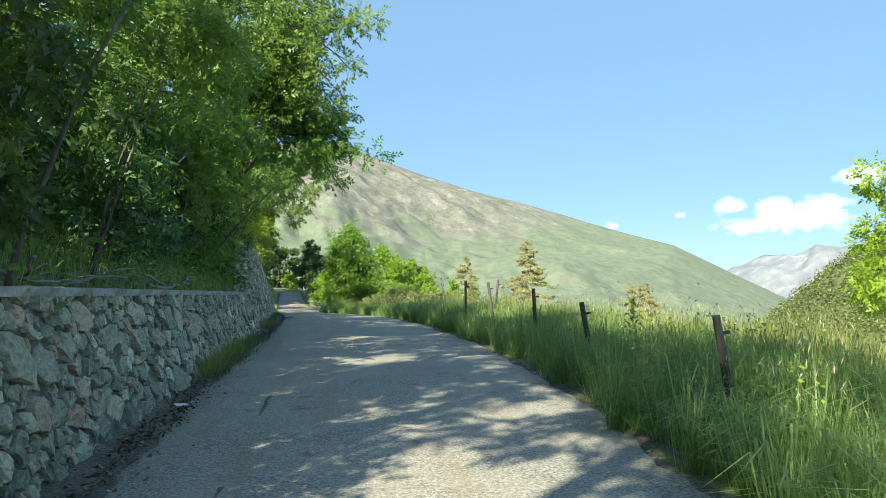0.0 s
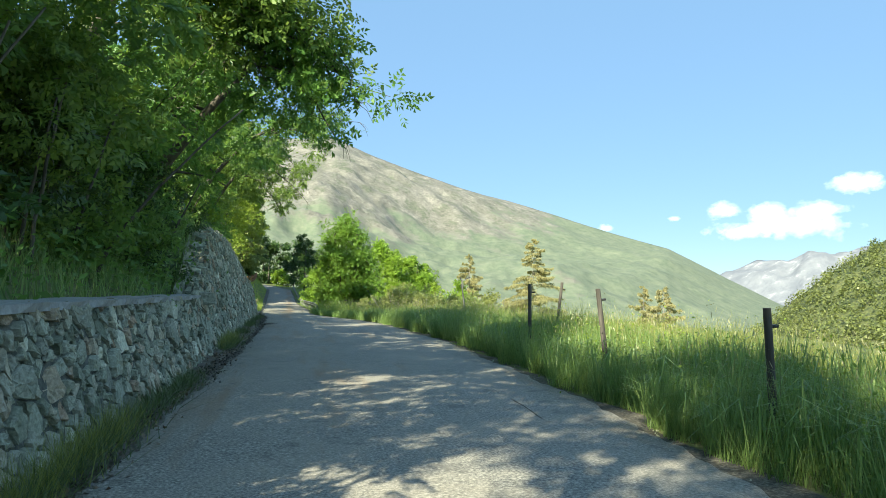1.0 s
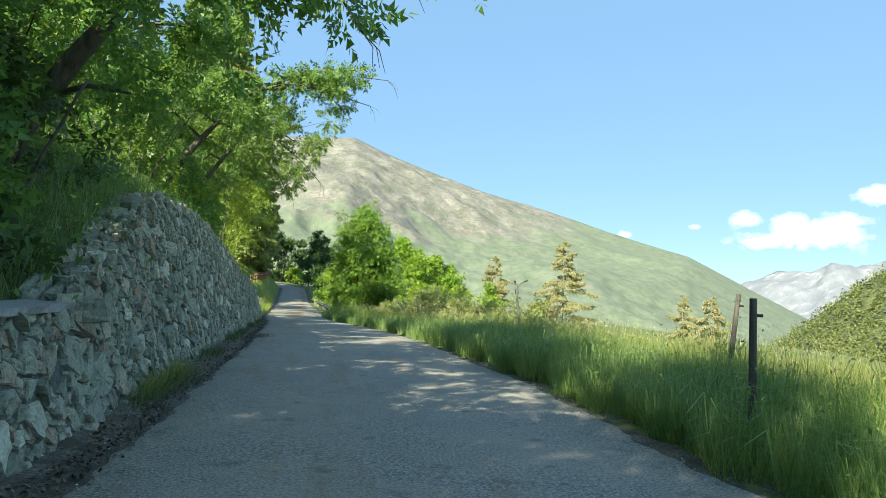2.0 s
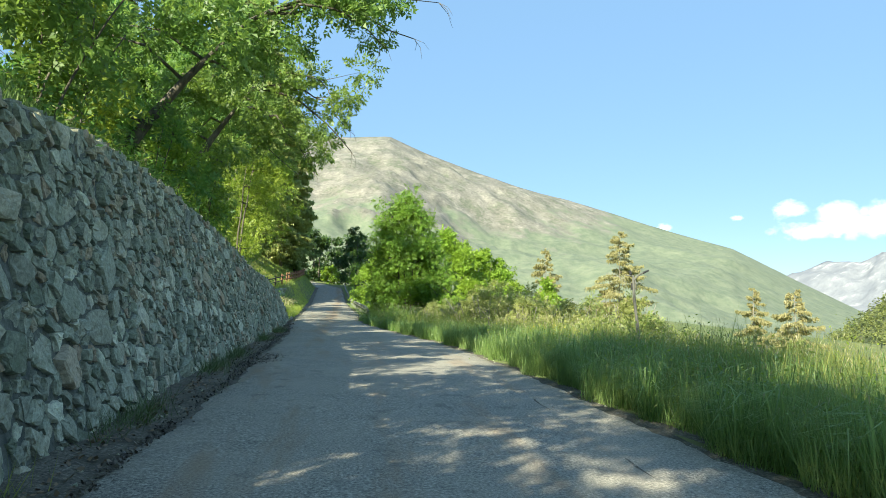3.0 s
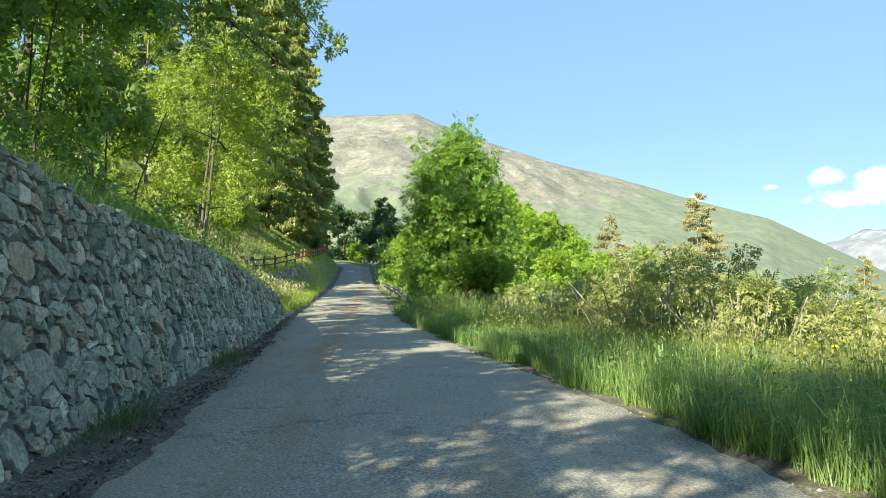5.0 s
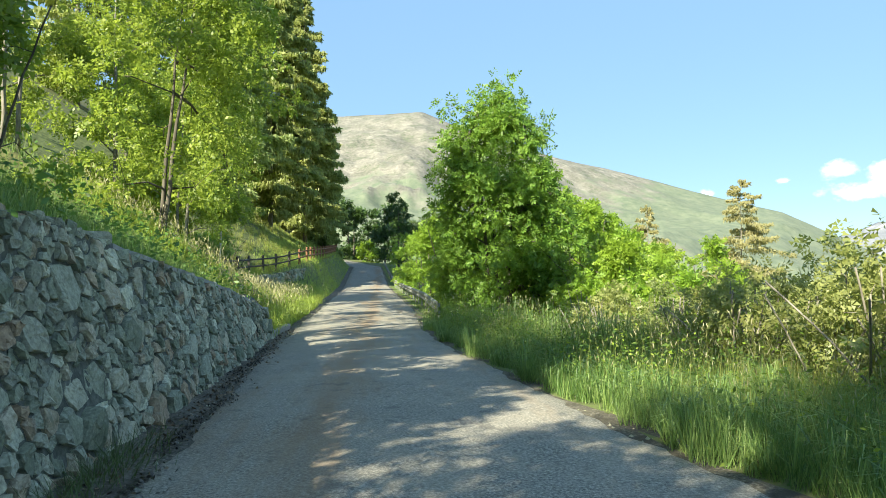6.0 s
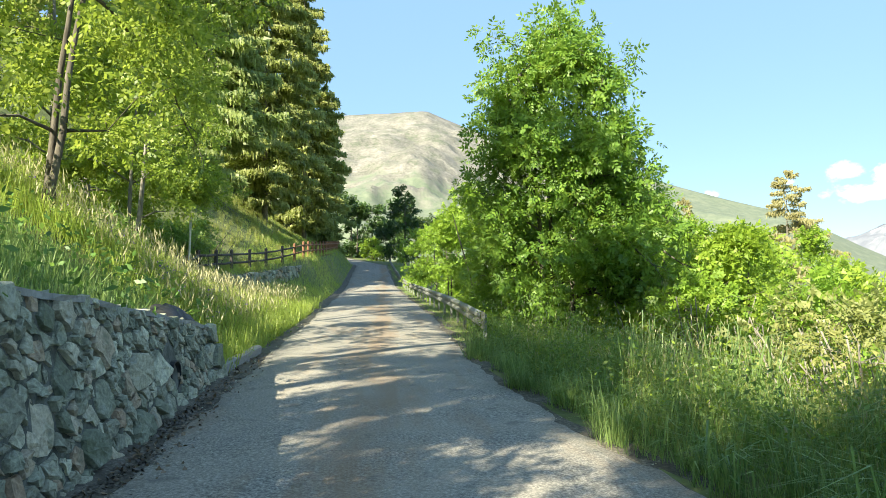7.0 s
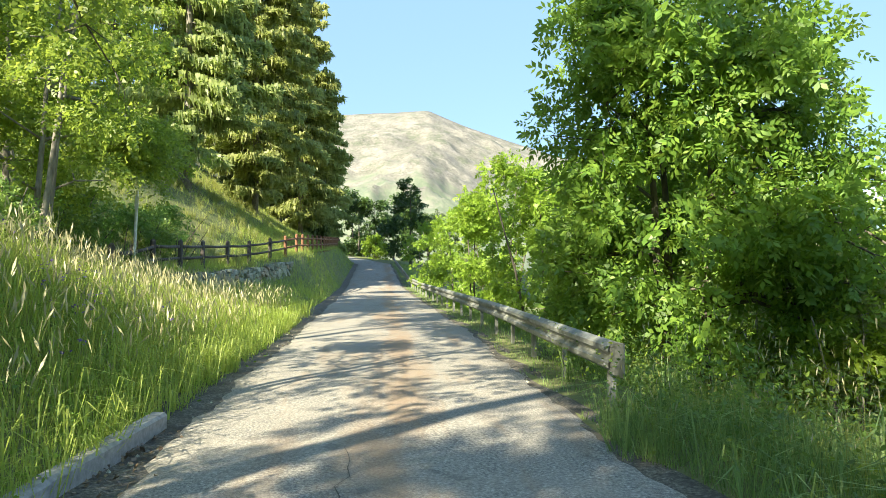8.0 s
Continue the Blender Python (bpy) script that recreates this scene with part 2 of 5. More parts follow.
def wall_x(y):
    return INTERP(y, [-30, -8, 2, 8, 15, 28, 34, 45, 53.5, 60], [-3.2, -2.1, -1.7, -1.45, -1.25, -1.33, -1.42, -1.55, -1.95, -2.1])


WALL_END, STEP = 53.1, 17.4
BATTER = 0.2


def wall_top(y):
    return INTERP(y, [-30, -10, 0, 17.3, 17.5, 18.3, 19.6, 21.4, 23.5, 26, 28.5, 32.5, 36.5, 38, 42.8, 44, 47.3, 49, 52.4, 53.5],
                  [0.9, 1.2, 1.36, 1.43, 1.55, 1.75, 2.25, 2.95, 3.22, 3.32, 3.22, 2.95, 2.55, 2.3, 2.03, 1.85, 1.5, 1.32, 0.86, 0.7])


FENCE_Y = [53.5, 57, 59, 62, 65, 69.5, 71.6, 76.2, 80.3, 84, 87.5, 101, 129, 150]


def fence_x(y):
    return INTERP(y, FENCE_Y, [-4.0, -4.0, -4.4, -5.2, -6.1, -6.75, -6.95, -6.65, -5.95, -5.1, -4.65, -4.4, -5.2, -7])


def fence_z(y):
    return INTERP(y, FENCE_Y, [1.95, 1.4, 1.25, 1.0, 0.95, 1.05, 1.3, 1.45, 1.6, 1.95, 2.3, 2.85, 4.0, 5.0])


def land(x, y):
    """Height of the ground, for arrays."""
    x, y = np.asarray(x, float), np.asarray(y, float)
    r = road_z(y)
    # to the right: verge, then meadow falling to the valley
    d = x - road_right(y)
    s1 = INTERP(y, [45, 55, 110, 140], [0.10, 0.33, 0.33, 0.1])
    verge = INTERP(y, [40, 55], [1.8, 0.9])
    right = r + 0.02 - s1 * np.clip(d - verge, 0, 8) - 0.085 * np.clip(d - verge - 8, 0, 130) - 0.30 * np.clip(d - verge - 138, 0, 220)
    # to the left behind the wall: steep wooded slope
    h = wall_top(np.minimum(y, WALL_END))
    back = wall_x(y) - BATTER * (h - r) - 0.28
    up = np.clip(back - x, 0, None)
    left_a = np.where(x > back, r, h - 0.12 + 0.55 * np.clip(up, 0, 60) + 0.42 * np.clip(up - 60, 0, 260))
    # to the left past the wall: grass bank, level path by the fence, steep bank above
    x0 = road_left(y) - 0.35
    fx, fz = fence_x(y), fence_z(y)
    run = np.clip((x0 - x) / np.maximum(x0 - fx, 0.1), 0, 1) ** 1.35
    ledge = INTERP(y, [53.5, 60, 68, 84, 90], [0.0, 0.8, 1.8, 1.8, 1.2])
    up2 = np.clip(fx - ledge - x, 0, None)
    drop = INTERP(y, [68.5, 72, 83, 85], [0, 0.6, 0.6, 0])
    left_b = r + (fz - np.where(x > fx + 0.3, drop, 0) - r) * run + 0.66 * np.clip(up2, 0, 60) + 0.42 * np.clip(up2 - 60, 0, 260)
    k = np.clip((y - 53.0) / 0.9, 0, 1)
    left = left_a * (1 - k) + left_b * k
    z = np.where(d > 0, right, np.where(x < road_left(y), left, r - 0.05))
    return z


def tilt_noise(x, y, s):
    return np.sin(x * s + 1.3 * np.sin(y * s * 0.7)) * np.cos(y * s * 0.9 + 0.8 * np.sin(x * s * 1.3))


# ---- helpers that link meshes ----
def mesh_from(name, verts, faces, mats, smooth=False, index=None):
    me = bpy.data.meshes.new(name)
    me.from_pydata([tuple(v) for v in verts] if not isinstance(verts, np.ndarray) else verts.tolist(), [], faces if not isinstance(faces, np.ndarray) else faces.tolist())
    for m in mats if isinstance(mats, (list, tuple)) else [mats]:
        me.materials.append(m)
    if smooth:
        me.shade_smooth()
    if index is not None:
        me.polygons.foreach_set("material_index", index)
    return me


def fast_quads(name, verts, mat):
    """A mesh of loose faces from an array (faces, corners, 3)."""
    verts = np.asarray(verts, np.float32)
    count, n = verts.shape[:2]
    me = bpy.data.meshes.new(name)
    me.vertices.add(count * n)
    me.vertices.foreach_set("co", verts.reshape(-1))
    me.loops.add(count * n)
    me.loops.foreach_set("vertex_index", np.arange(count * n, dtype=np.int32))
    me.polygons.add(count)
    me.polygons.foreach_set("loop_start", np.arange(0, count * n, n, dtype=np.int32))
    me.polygons.foreach_set("loop_total", np.full(count, n, np.int32))
    me.materials.append(mat)
    me.update(calc_edges=True)
    return me


def link(name, me, parent=None, label=""):
    ob = new(name, me)
    if parent is not None:
        ob.parent = parent
    if label:
        ob["label"] = label
    return ob


def part(name, bm, material, parent, label="", smooth=False):
    me = bpy.data.meshes.new(name)
    bm.to_mesh(me)
    bm.free()
    me.materials.append(material)
    if smooth:
        me.shade_smooth()
    return link(name, me, parent, label)


def thing(name, m, label, category, group="", kind=""):
    ob = new(name)
    ob.matrix_basis = m
    return tagged(ob, label, category, group, kind)


def tube_arrays(points, radii, sides=6):
    """Verts and quads of a tapered tube along a line."""
    points = [Vector(p) for p in points]
    verts, faces = [], []
    side = Vector((1, 0, 0))
    for i, p in enumerate(points):
        d = (points[min(i + 1, len(points) - 1)] - points[max(i - 1, 0)])
        d = d.normalized() if d.length > 1e-6 else Vector((0, 0, 1))
        side = (side - d * side.dot(d))
        side = side.normalized() if side.length > 1e-3 else d.orthogonal().normalized()
        other = d.cross(side)
        for k in range(sides):
            a = 2 * math.pi * k / sides
            verts.append(p + (side * math.cos(a) + other * math.sin(a)) * radii[i])
    for i in range(len(points) - 1):
        for k in range(sides):
            a, b = i * sides + k, i * sides + (k + 1) % sides
            faces.append((a, b, b + sides, a + sides))
    faces.append(tuple(range(sides))[::-1])
    faces.append(tuple((len(points) - 1) * sides + k for k in range(sides)))
    return verts, faces


def tubes_mesh(name, tubes, mat, sides=6):
    verts, faces = [], []
    for pts, rad in tubes:
        v, f = tube_arrays(pts, rad, sides)
        o = len(verts)
        verts += v
        faces += [tuple(i + o for i in q) for q in f]
    return mesh_from(name, verts, faces, mat, True)


def box_bm(bm, size, at=(0, 0, 0), turn=None, bevel=0.0):
    made = bmesh.ops.create_cube(bm, size=1.0)["verts"]
    m = Matrix.Translation(at) @ (turn or Matrix()) @ Matrix.Diagonal((*size, 1))
    bmesh.ops.transform(bm, matrix=m, verts=made)
    if bevel:
        edges = {e for v in made for e in v.link_edges}
        bmesh.ops.bevel(bm, geom=list(edges), offset=bevel, segments=1, affect="EDGES")


def cyl_bm(bm, r1, r2, depth, at=(0, 0, 0), turn=None, sides=12):
    made = bmesh.ops.create_cone(bm, cap_ends=True, segments=sides, radius1=r1, radius2=r2, depth=depth)["verts"]
    bmesh.ops.transform(bm, matrix=Matrix.Translation(at) @ (turn or Matrix()), verts=made)


# ---- leaves, trees and grass ----
def spray_quads(centres, axis, length, rng, pairs=3, broad=0.38, plain=True):
    """Leaves of several leaflets: pairs along a stalk and one at its tip, each leaflet a small diamond."""
    n = len(centres)
    axis = axis / (np.linalg.norm(axis, axis=1, keepdims=True) + 1e-9)
    nrm = rng.normal(size=(n, 3)) * 1.0
    nrm[:, 2] += 0.55
    side = np.cross(axis, nrm)
    side /= np.linalg.norm(side, axis=1, keepdims=True) + 1e-9
    L = length * rng.uniform(0.65, 1.25, (n, 1))
    out = np.empty((n, 2 * pairs + 1, 4, 3), np.float32)
    k = 0
    for p in range(pairs):
        t = (p + 0.5) / (pairs + 0.2)
        for sgn in (1, -1):
            d = axis * (0.35 + 0.3 * t) + side * sgn * 0.85
            d[:, 2] -= 0.22
            d /= np.linalg.norm(d, axis=1, keepdims=True)
            w = np.cross(d, nrm + rng.normal(size=(n, 3)) * 0.3)
            w /= np.linalg.norm(w, axis=1, keepdims=True) + 1e-9
            l = L * 0.5 * rng.uniform(0.8, 1.15, (n, 1))
            b = centres + axis * L * t
            out[:, k, 0], out[:, k, 1], out[:, k, 2], out[:, k, 3] = b, b + d * l * 0.45 + w * l * broad * 0.5, b + d * l, b + d * l * 0.45 - w * l * broad * 0.5
            k += 1
    b, d, l = centres + axis * L * 0.9, axis, L * 0.5
    w = side
    out[:, k, 0], out[:, k, 1], out[:, k, 2], out[:, k, 3] = b, b + d * l * 0.45 + w * l * broad * 0.5, b + d * l, b + d * l * 0.45 - w * l * broad * 0.5
    out = out.reshape(-1, 4, 3)
    if plain:
        # one triangle a leaflet, of the same area
        out = np.stack([out[:, 0], out[:, 1] * 1.5 - out[:, 3] * 0.5, out[:, 2]], 1)
    return out


def leaf_quads(centres, length, width, rng, droop=0.25, up=0.5):
    """Loose leaves (diamonds, bent a little) at the given places."""
    n = len(centres)
    a = rng.normal(size=(n, 3))
    a[:, 2] = a[:, 2] * 0.6 - droop
    a /= np.linalg.norm(a, axis=1, keepdims=True)
    nrm = rng.normal(size=(n, 3))
    nrm[:, 2] += up
    b = np.cross(a, nrm)
    b /= np.linalg.norm(b, axis=1, keepdims=True) + 1e-9
    s = rng.uniform(0.65, 1.25, (n, 1))
    l, w = length * s, width * s
    out = np.empty((n, 4, 3), np.float32)
    out[:, 0] = centres - a * l * 0.5
    out[:, 1] = centres + b * w * 0.5 + a * l * 0.05
    out[:, 2] = centres + a * l * 0.5
    out[:, 3] = centres - b * w * 0.5 + a * l * 0.05
    return out


def crown_tree(name, at, height, radius, leaf, leaf_len, leaves, seed, label, trunk_r=0.16, base=0.25, lean=(0, 0), group="", bark=None, stems=1, squash=1.0, reach=None, category="tree", pairs=3, broad=0.5, taper=0.6, gaps=-0.28, tufts=20, plain=True, clump=42):
    """A broad-leaved tree: trunk and limbs, and a crown of clumps of leaves with gaps. reach: places, from the foot, to which single long boughs stretch."""
    rng = np.random.default_rng(seed)
    ob = thing(name, pose(*at), label, category, group)
    tubes, nodes = [], []
    for s in range(stems):
        off = np.array([0.0, 0.0]) if stems == 1 else rng.normal(0, 0.25, 2)
        spread = np.array([0.0, 0.0]) if stems == 1 else off * rng.uniform(1.2, 2.6)
        pts, rad = [], []
        for i in range(9):
            f = i / 8
            x = off[0] + (lean[0] + spread[0]) * f ** 1.3 + rng.normal(0, 0.05) * height * 0.06
            y = off[1] + (lean[1] + spread[1]) * f ** 1.3 + rng.normal(0, 0.05) * height * 0.06
            pts.append((x, y, f * height * 0.9 - 0.15))
            rad.append(trunk_r / stems ** 0.5 * (1 - 0.9 * f) * (1.25 if i == 0 else 1) + 0.01)
        tubes.append((pts, rad))
        nodes += [(np.array(p), r) for p, r in zip(pts, rad) if p[2] > height * base * 0.5]
    # clump centres in an uneven crown
    clumps = []
    lobes = [(rng.uniform(0, 6.28), rng.uniform(-0.3, 0.9), rng.uniform(0.75, 1.2)) for _ in range(9)]
    sprays = leaves / (2 * pairs + 1)
    want = max(14, int(sprays / clump))
    tries = 0
    while len(clumps) < want and tries < 20000:
        tries += 1
        f = rng.uniform(0, 1) ** 0.85
        prof = (math.sin(math.pi * min(1.0, (0.12 + 0.88 * f)) ** 0.8)) ** taper
        a = rng.uniform(0, 6.283)
        edge = 1.0
        for la, lz, lw in lobes:
            da = abs((a - la + math.pi) % 6.283 - math.pi)
            if da < 0.7 and abs(2 * f - 1 - lz) < 0.45:
                edge = max(edge * 0.9, lw)
        rr = radius * prof * edge * math.sqrt(rng.uniform(0.12, 1.0))
        z = height * (base + (1 - base) * f)
        lf = (z / height) ** 1.3
        p = np.array([math.cos(a) * rr + lean[0] * lf, math.sin(a) * rr * squash + lean[1] * lf, z])
        hole = math.sin(p[0] * 1.9 + seed) * math.sin(p[1] * 1.7 + 2 * seed) * math.sin(p[2] * 1.6 + 3 * seed)
        if hole < gaps:
            continue
        clumps.append(p)
    order = sorted(clumps, key=lambda p: p[0] ** 2 + p[1] ** 2)
    twigs = []
    for n, p in enumerate(order):
        if n % 3 == 0 or n < 20:
            low = [q for q in nodes if q[0][2] < p[2] + 0.2] or nodes
            q, r = min(low, key=lambda nd: np.linalg.norm(nd[0] - p) + 0.4 * abs(nd[0][2] - p[2]))
            mid = (q + p) / 2 + np.array([0, 0, 0.10 * np.linalg.norm(p - q)]) + rng.normal(0, 0.06, 3)
            r0 = min(r * 0.6, 0.05)
            twigs.append(([q, mid, p], [r0, r0 * 0.7, max(r0 * 0.35, 0.006)]))
            if len(nodes) < 130:
                nodes.append((mid, r0 * 0.7))
                nodes.append((p, r0 * 0.45))
    for tip in reach or ():
        tip = np.array(tip, float)
        q, r = min(nodes[:9 * stems], key=lambda nd: np.linalg.norm(nd[0] - tip))
        line = [q * (1 - f) + tip * f + np.array([0, 0, 0.9 * math.sin(f * math.pi)]) * 0.7 + rng.normal(0, 0.07, 3) * (0.2 < f < 1) for f in np.linspace(0, 1, 9)]
        twigs.append((line, [0.05 * (1 - 0.85 * f) + 0.006 for f in np.linspace(0, 1, 9)]))
        for f in np.linspace(0.35, 0.93, tufts):
            i = int(f * 8)
            p = line[i] + rng.normal(0, (0.46, 0.46, 0.30), 3)
            clumps.append(p)
            twigs.append(([line[i], (line[i] + p) / 2, p], [0.014, 0.01, 0.006]))
        end = line[-1]
        for _ in range(3):
            e = end + np.array([rng.uniform(-0.1, 0.45), rng.uniform(-0.3, 0.3), rng.uniform(-0.7, -0.1)])
            twigs.append(([end, (end + e) / 2 + np.array([0.06, 0, 0.05]), e], [0.009, 0.006, 0.003]))
    small = category == "shrub"
    for tube in tubes:
        link("trunk", tubes_mesh("trunk", [tube], bark or BARK, 5 if small else 8), ob)
    tagged(link("branch", tubes_mesh("branch", twigs, bark or BARK, 3 if small else 4), ob), kind="stuff")
    clumps = np.array(clumps)
    per = max(10, int(sprays / len(clumps)))
    size = np.repeat(rng.uniform(0.65, 1.3, len(clumps)), per)[:, None] * (radius * 0.13 + 0.16)
    dirs = rng.normal(size=(len(clumps) * per, 3))
    dirs /= np.linalg.norm(dirs, axis=1, keepdims=True)
    cen = np.repeat(clumps, per, 0) + dirs * size * np.array([1, 1, 0.6]) * rng.uniform(0.15, 1, (len(dirs), 1)) ** 0.5
    axis = dirs + rng.normal(size=dirs.shape) * 0.4 + np.array([0, 0, -0.25])
    crown = fast_quads("crown", spray_quads(cen, axis, leaf_len, rng, pairs, broad, plain), leaf)
    link("crown", crown, ob)
    return ob


def conifer(name, at, height, radius, leaf, seed, label, group="", density=1.0, trunk_r=0.2, bare=0.12, ragged=0.0, size=0.34, bark=None):
    """Trunk, drooping boughs, and sprays of needles that hang from them."""
    rng = np.random.default_rng(seed)
    ob = thing(name, pose(*at), label, "tree", group)
    link("trunk", tubes_mesh("trunk", [([(rng.normal(0, 0.03), rng.normal(0, 0.03), height * f - 0.2) for f in np.linspace(0, 1, 10)],
                                       [trunk_r * (1 - 0.95 * f) + 0.01 for f in np.linspace(0, 1, 10)])], bark or BARK, 8), ob)
    boughs, cen, along, wide = [], [], [], []
    knots = (0, 0.3, 0.6, 0.85, 1.0)
    z = height * bare
    while z < height * 0.985:
        f = (z - height * bare) / (height * (1 - bare))
        z += (0.085 + 0.05 * (1 - f)) * rng.uniform(0.6, 1.5) / (1 - 0.55 * ragged)
        a = rng.uniform(0, 6.283)
        ln = radius * (1 - f) ** 0.72 * (min(1.0, 0.55 + 3.5 * f)) * rng.uniform(0.55 - 0.35 * ragged, 1.15) + 0.15
        d = np.array([math.cos(a), math.sin(a), 0])
        rise = 0.35 * f - 0.12 + rng.normal(0, 0.10)
        sag = rng.uniform(0.25, 0.5)
        pts = [np.array([0, 0, z]) + d * ln * s + np.array([0, 0, ln * (rise * s - sag * s * s + 0.22 * s ** 4)]) for s in knots]
        boughs.append((pts, [0.03 * (1 - f) + 0.012, 0.022, 0.016, 0.01, 0.005]))
        m = int(ln * 34 * density) + 8
        s = rng.uniform(0.15, 1.0, m) ** 0.8
        base = np.stack([np.interp(s, knots, [p[i] for p in pts]) for i in range(3)], 1)
        perp = np.array([-d[1], d[0], 0])
        side = rng.normal(0, 0.16, (m, 1)) * ln * (1.15 - 0.8 * s[:, None])
        hang = np.abs(rng.normal(0, 1, (m, 1))) * (0.16 + 0.05 * ln)
        c = base + perp * side - np.array([0, 0, 1.0]) * hang * 0.55
        flat = rng.uniform(0, 1, (m, 1)) < 0.42
        out = d * 0.8 + perp * np.sign(side) * 0.45 + rng.normal(0, 0.22, (m, 3)) - np.array([0, 0, 0.25])
        down = d * 0.18 + rng.normal(0, 0.16, (m, 3)) - np.array([0, 0, 1.0])
        cen.append(c)
        along.append(np.where(flat, out, down))
        wide.append(np.where(flat, 0.20, 0.14))
    c, a, w = np.concatenate(cen), np.concatenate(along), np.concatenate(wide)
    a /= np.linalg.norm(a, axis=1, keepdims=True)
    b = np.cross(a, rng.normal(size=a.shape))
    b /= np.linalg.norm(b, axis=1, keepdims=True) + 1e-9
    s = rng.uniform(0.55, 1.4, (len(c), 1)) * size
    q = np.empty((len(c), 3, 3), np.float32)
    q[:, 0], q[:, 1], q[:, 2] = c + b * s * w - a * s * 0.4, c + a * s * 0.6, c - b * s * w - a * s * 0.4
    tagged(link("branch", tubes_mesh("branch", boughs, bark or BARK, 3), ob), kind="stuff")
    link("crown", fast_quads("crown", q, leaf), ob)
    return ob


def blades(x, y, z, height, width, rng, lean=0.24):
    """Grass blades that lean and taper, one slim triangle each."""
    n = len(x)
    root = np.stack([x, y, z], 1)
    a = rng.uniform(0, 6.283, n)
    side = np.stack([np.cos(a), np.sin(a), np.zeros(n)], 1) * (width * rng.uniform(0.6, 1.3, n))[:, None]
    h = height * rng.uniform(0.4, 1.15, n)
    bend = rng.normal(0, lean, (n, 2)) * h[:, None]
    tip = root + np.concatenate([bend, (h * rng.uniform(0.85, 1.0, n))[:, None]], 1)
    q = np.empty((n, 3, 3), np.float32)
    q[:, 0], q[:, 1], q[:, 2] = root - side, root + side, tip
    return q


def grass_field(name, boxes, height, width, mat, label, rng, patch=0.2):
    """Tall grass as one object: boxes of (count, function that gives x and y)."""
    xs, ys = zip(*(f(n) for n, f in boxes))
    x, y = np.concatenate(xs), np.concatenate(ys)
    lush = 0.75 + 0.35 * tilt_noise(x, y, 1.1) + 0.25 * tilt_noise(x + 9, y, 2.7)
    keep = rng.uniform(0, 1, len(x)) < np.clip(lush + patch, 0.1, 1)
    x, y, lush = x[keep], y[keep], lush[keep]
    tall = (1 + 0.35 * np.clip((x - road_right(y) - 0.5) / 0.9, 0, 1)) * (1 - 0.42 * np.clip((y - 30) / 14, 0, 1) * (x > road_right(y)))
    q = blades(x, y, land(x, y) - 0.03, height * tall * np.clip(0.5 + 0.65 * lush, 0.3, 1.45), width, rng)
    ob = link(name, fast_quads(name, q, mat))
    return tagged(ob, label, "grass", kind="stuff")


# ---- ground, road and distance ----
def ground_sheet():
    ys = np.unique(np.concatenate([-np.geomspace(40, 3000, 14), np.arange(-40, 150, 0.75), np.geomspace(150, 4600, 46)]))
    off_r = np.concatenate([[0.0, 0.25, 0.6, 1.0, 1.5, 2.0], np.arange(2.6, 14, 0.8), np.geomspace(14.5, 4500, 46)])
    off_l = np.concatenate([np.arange(0, 9, 0.6), np.geomspace(9.2, 4500, 42)])
    rows = []
    for y in ys:
        rl, rr = float(road_left(y)), float(road_right(y))
        if y <= WALL_END:
            h = float(wall_top(y))
            front = float(wall_x(y)) - 0.12
            back = float(wall_x(y)) - BATTER * (h - float(road_z(y))) - 0.285
            xs = [*(back - off_l[::-1]), front, (front + rl) / 2, rl - 0.02]
        else:
            xs = [*(rl - 0.35 - off_l[::-1]), rl - 0.25, rl - 0.15, rl - 0.02]
        xs += [rl + 0.2, (rl + rr) / 2, rr - 0.2, *(rr + 0.02 + off_r)]
        rows.append(xs)
    X = np.array(rows)
    Y = np.repeat(ys[:, None], X.shape[1], 1)
    Z = land(X, Y)
    rough = np.clip(np.minimum(np.abs(X - road_left(Y)), np.abs(X - road_right(Y))) * 0.1, 0, 1)
    off = np.where((X < road_left(Y) - 0.8) | (X > road_right(Y) + 0.8), 1.0, 0.0)
    Z = Z + off * (0.05 * tilt_noise(X, Y, 1.3) + 0.10 * rough * tilt_noise(X + 5, Y, 0.45))
    nr, nc = X.shape
    verts = np.stack([X, Y, Z], -1).reshape(-1, 3)
    i = np.arange(nr * nc).reshape(nr, nc)
    faces = np.stack([i[:-1, :-1], i[:-1, 1:], i[1:, 1:], i[1:, :-1]], -1).reshape(-1, 4)
    ob = link("ground", mesh_from("ground", verts, faces, SOIL, True))
    return tagged(ob, "grassy hillside soil falling from the road to the valley", "ground", kind="structure")


def strip(name, ys, cols, mat, label, category, lift):
    """A long ribbon along the road; cols(y) gives its x values, lift(f) its height over the road."""
    verts, faces = [], []
    n = len(cols(0.0))
    for y in ys:
        xs = cols(y)
        for k, x in enumerate(xs):
            verts.append((x, y, float(road_z(y)) + lift(k / (n - 1), y)))
    for r in range(len(ys) - 1):
        for k in range(n - 1):
            a = r * n + k
            faces.append((a, a + 1, a + n + 1, a + n))
    ob = link(name, mesh_from(name, verts, faces, mat, True))
    return tagged(ob, label, category, kind="structure")


def edge_wobble(y, s):
    return 0.03 * math.sin(y * 2.1 + s) + 0.03 * math.sin(y * 5.3 + 2 * s) + 0.03 * math.sin(y * 11.7 + 5 * s) + 0.04 * math.sin(y * 0.7 + 3 * s)


def road_cols(y):
    a, b = float(road_left(y)) + edge_wobble(y, 0.4), float(road_right(y)) + edge_wobble(y, 2.0)
    return [a + (b - a) * f for f in (0, 0.03, 0.12, 0.25, 0.38, 0.5, 0.62, 0.75, 0.88, 0.97, 1)]


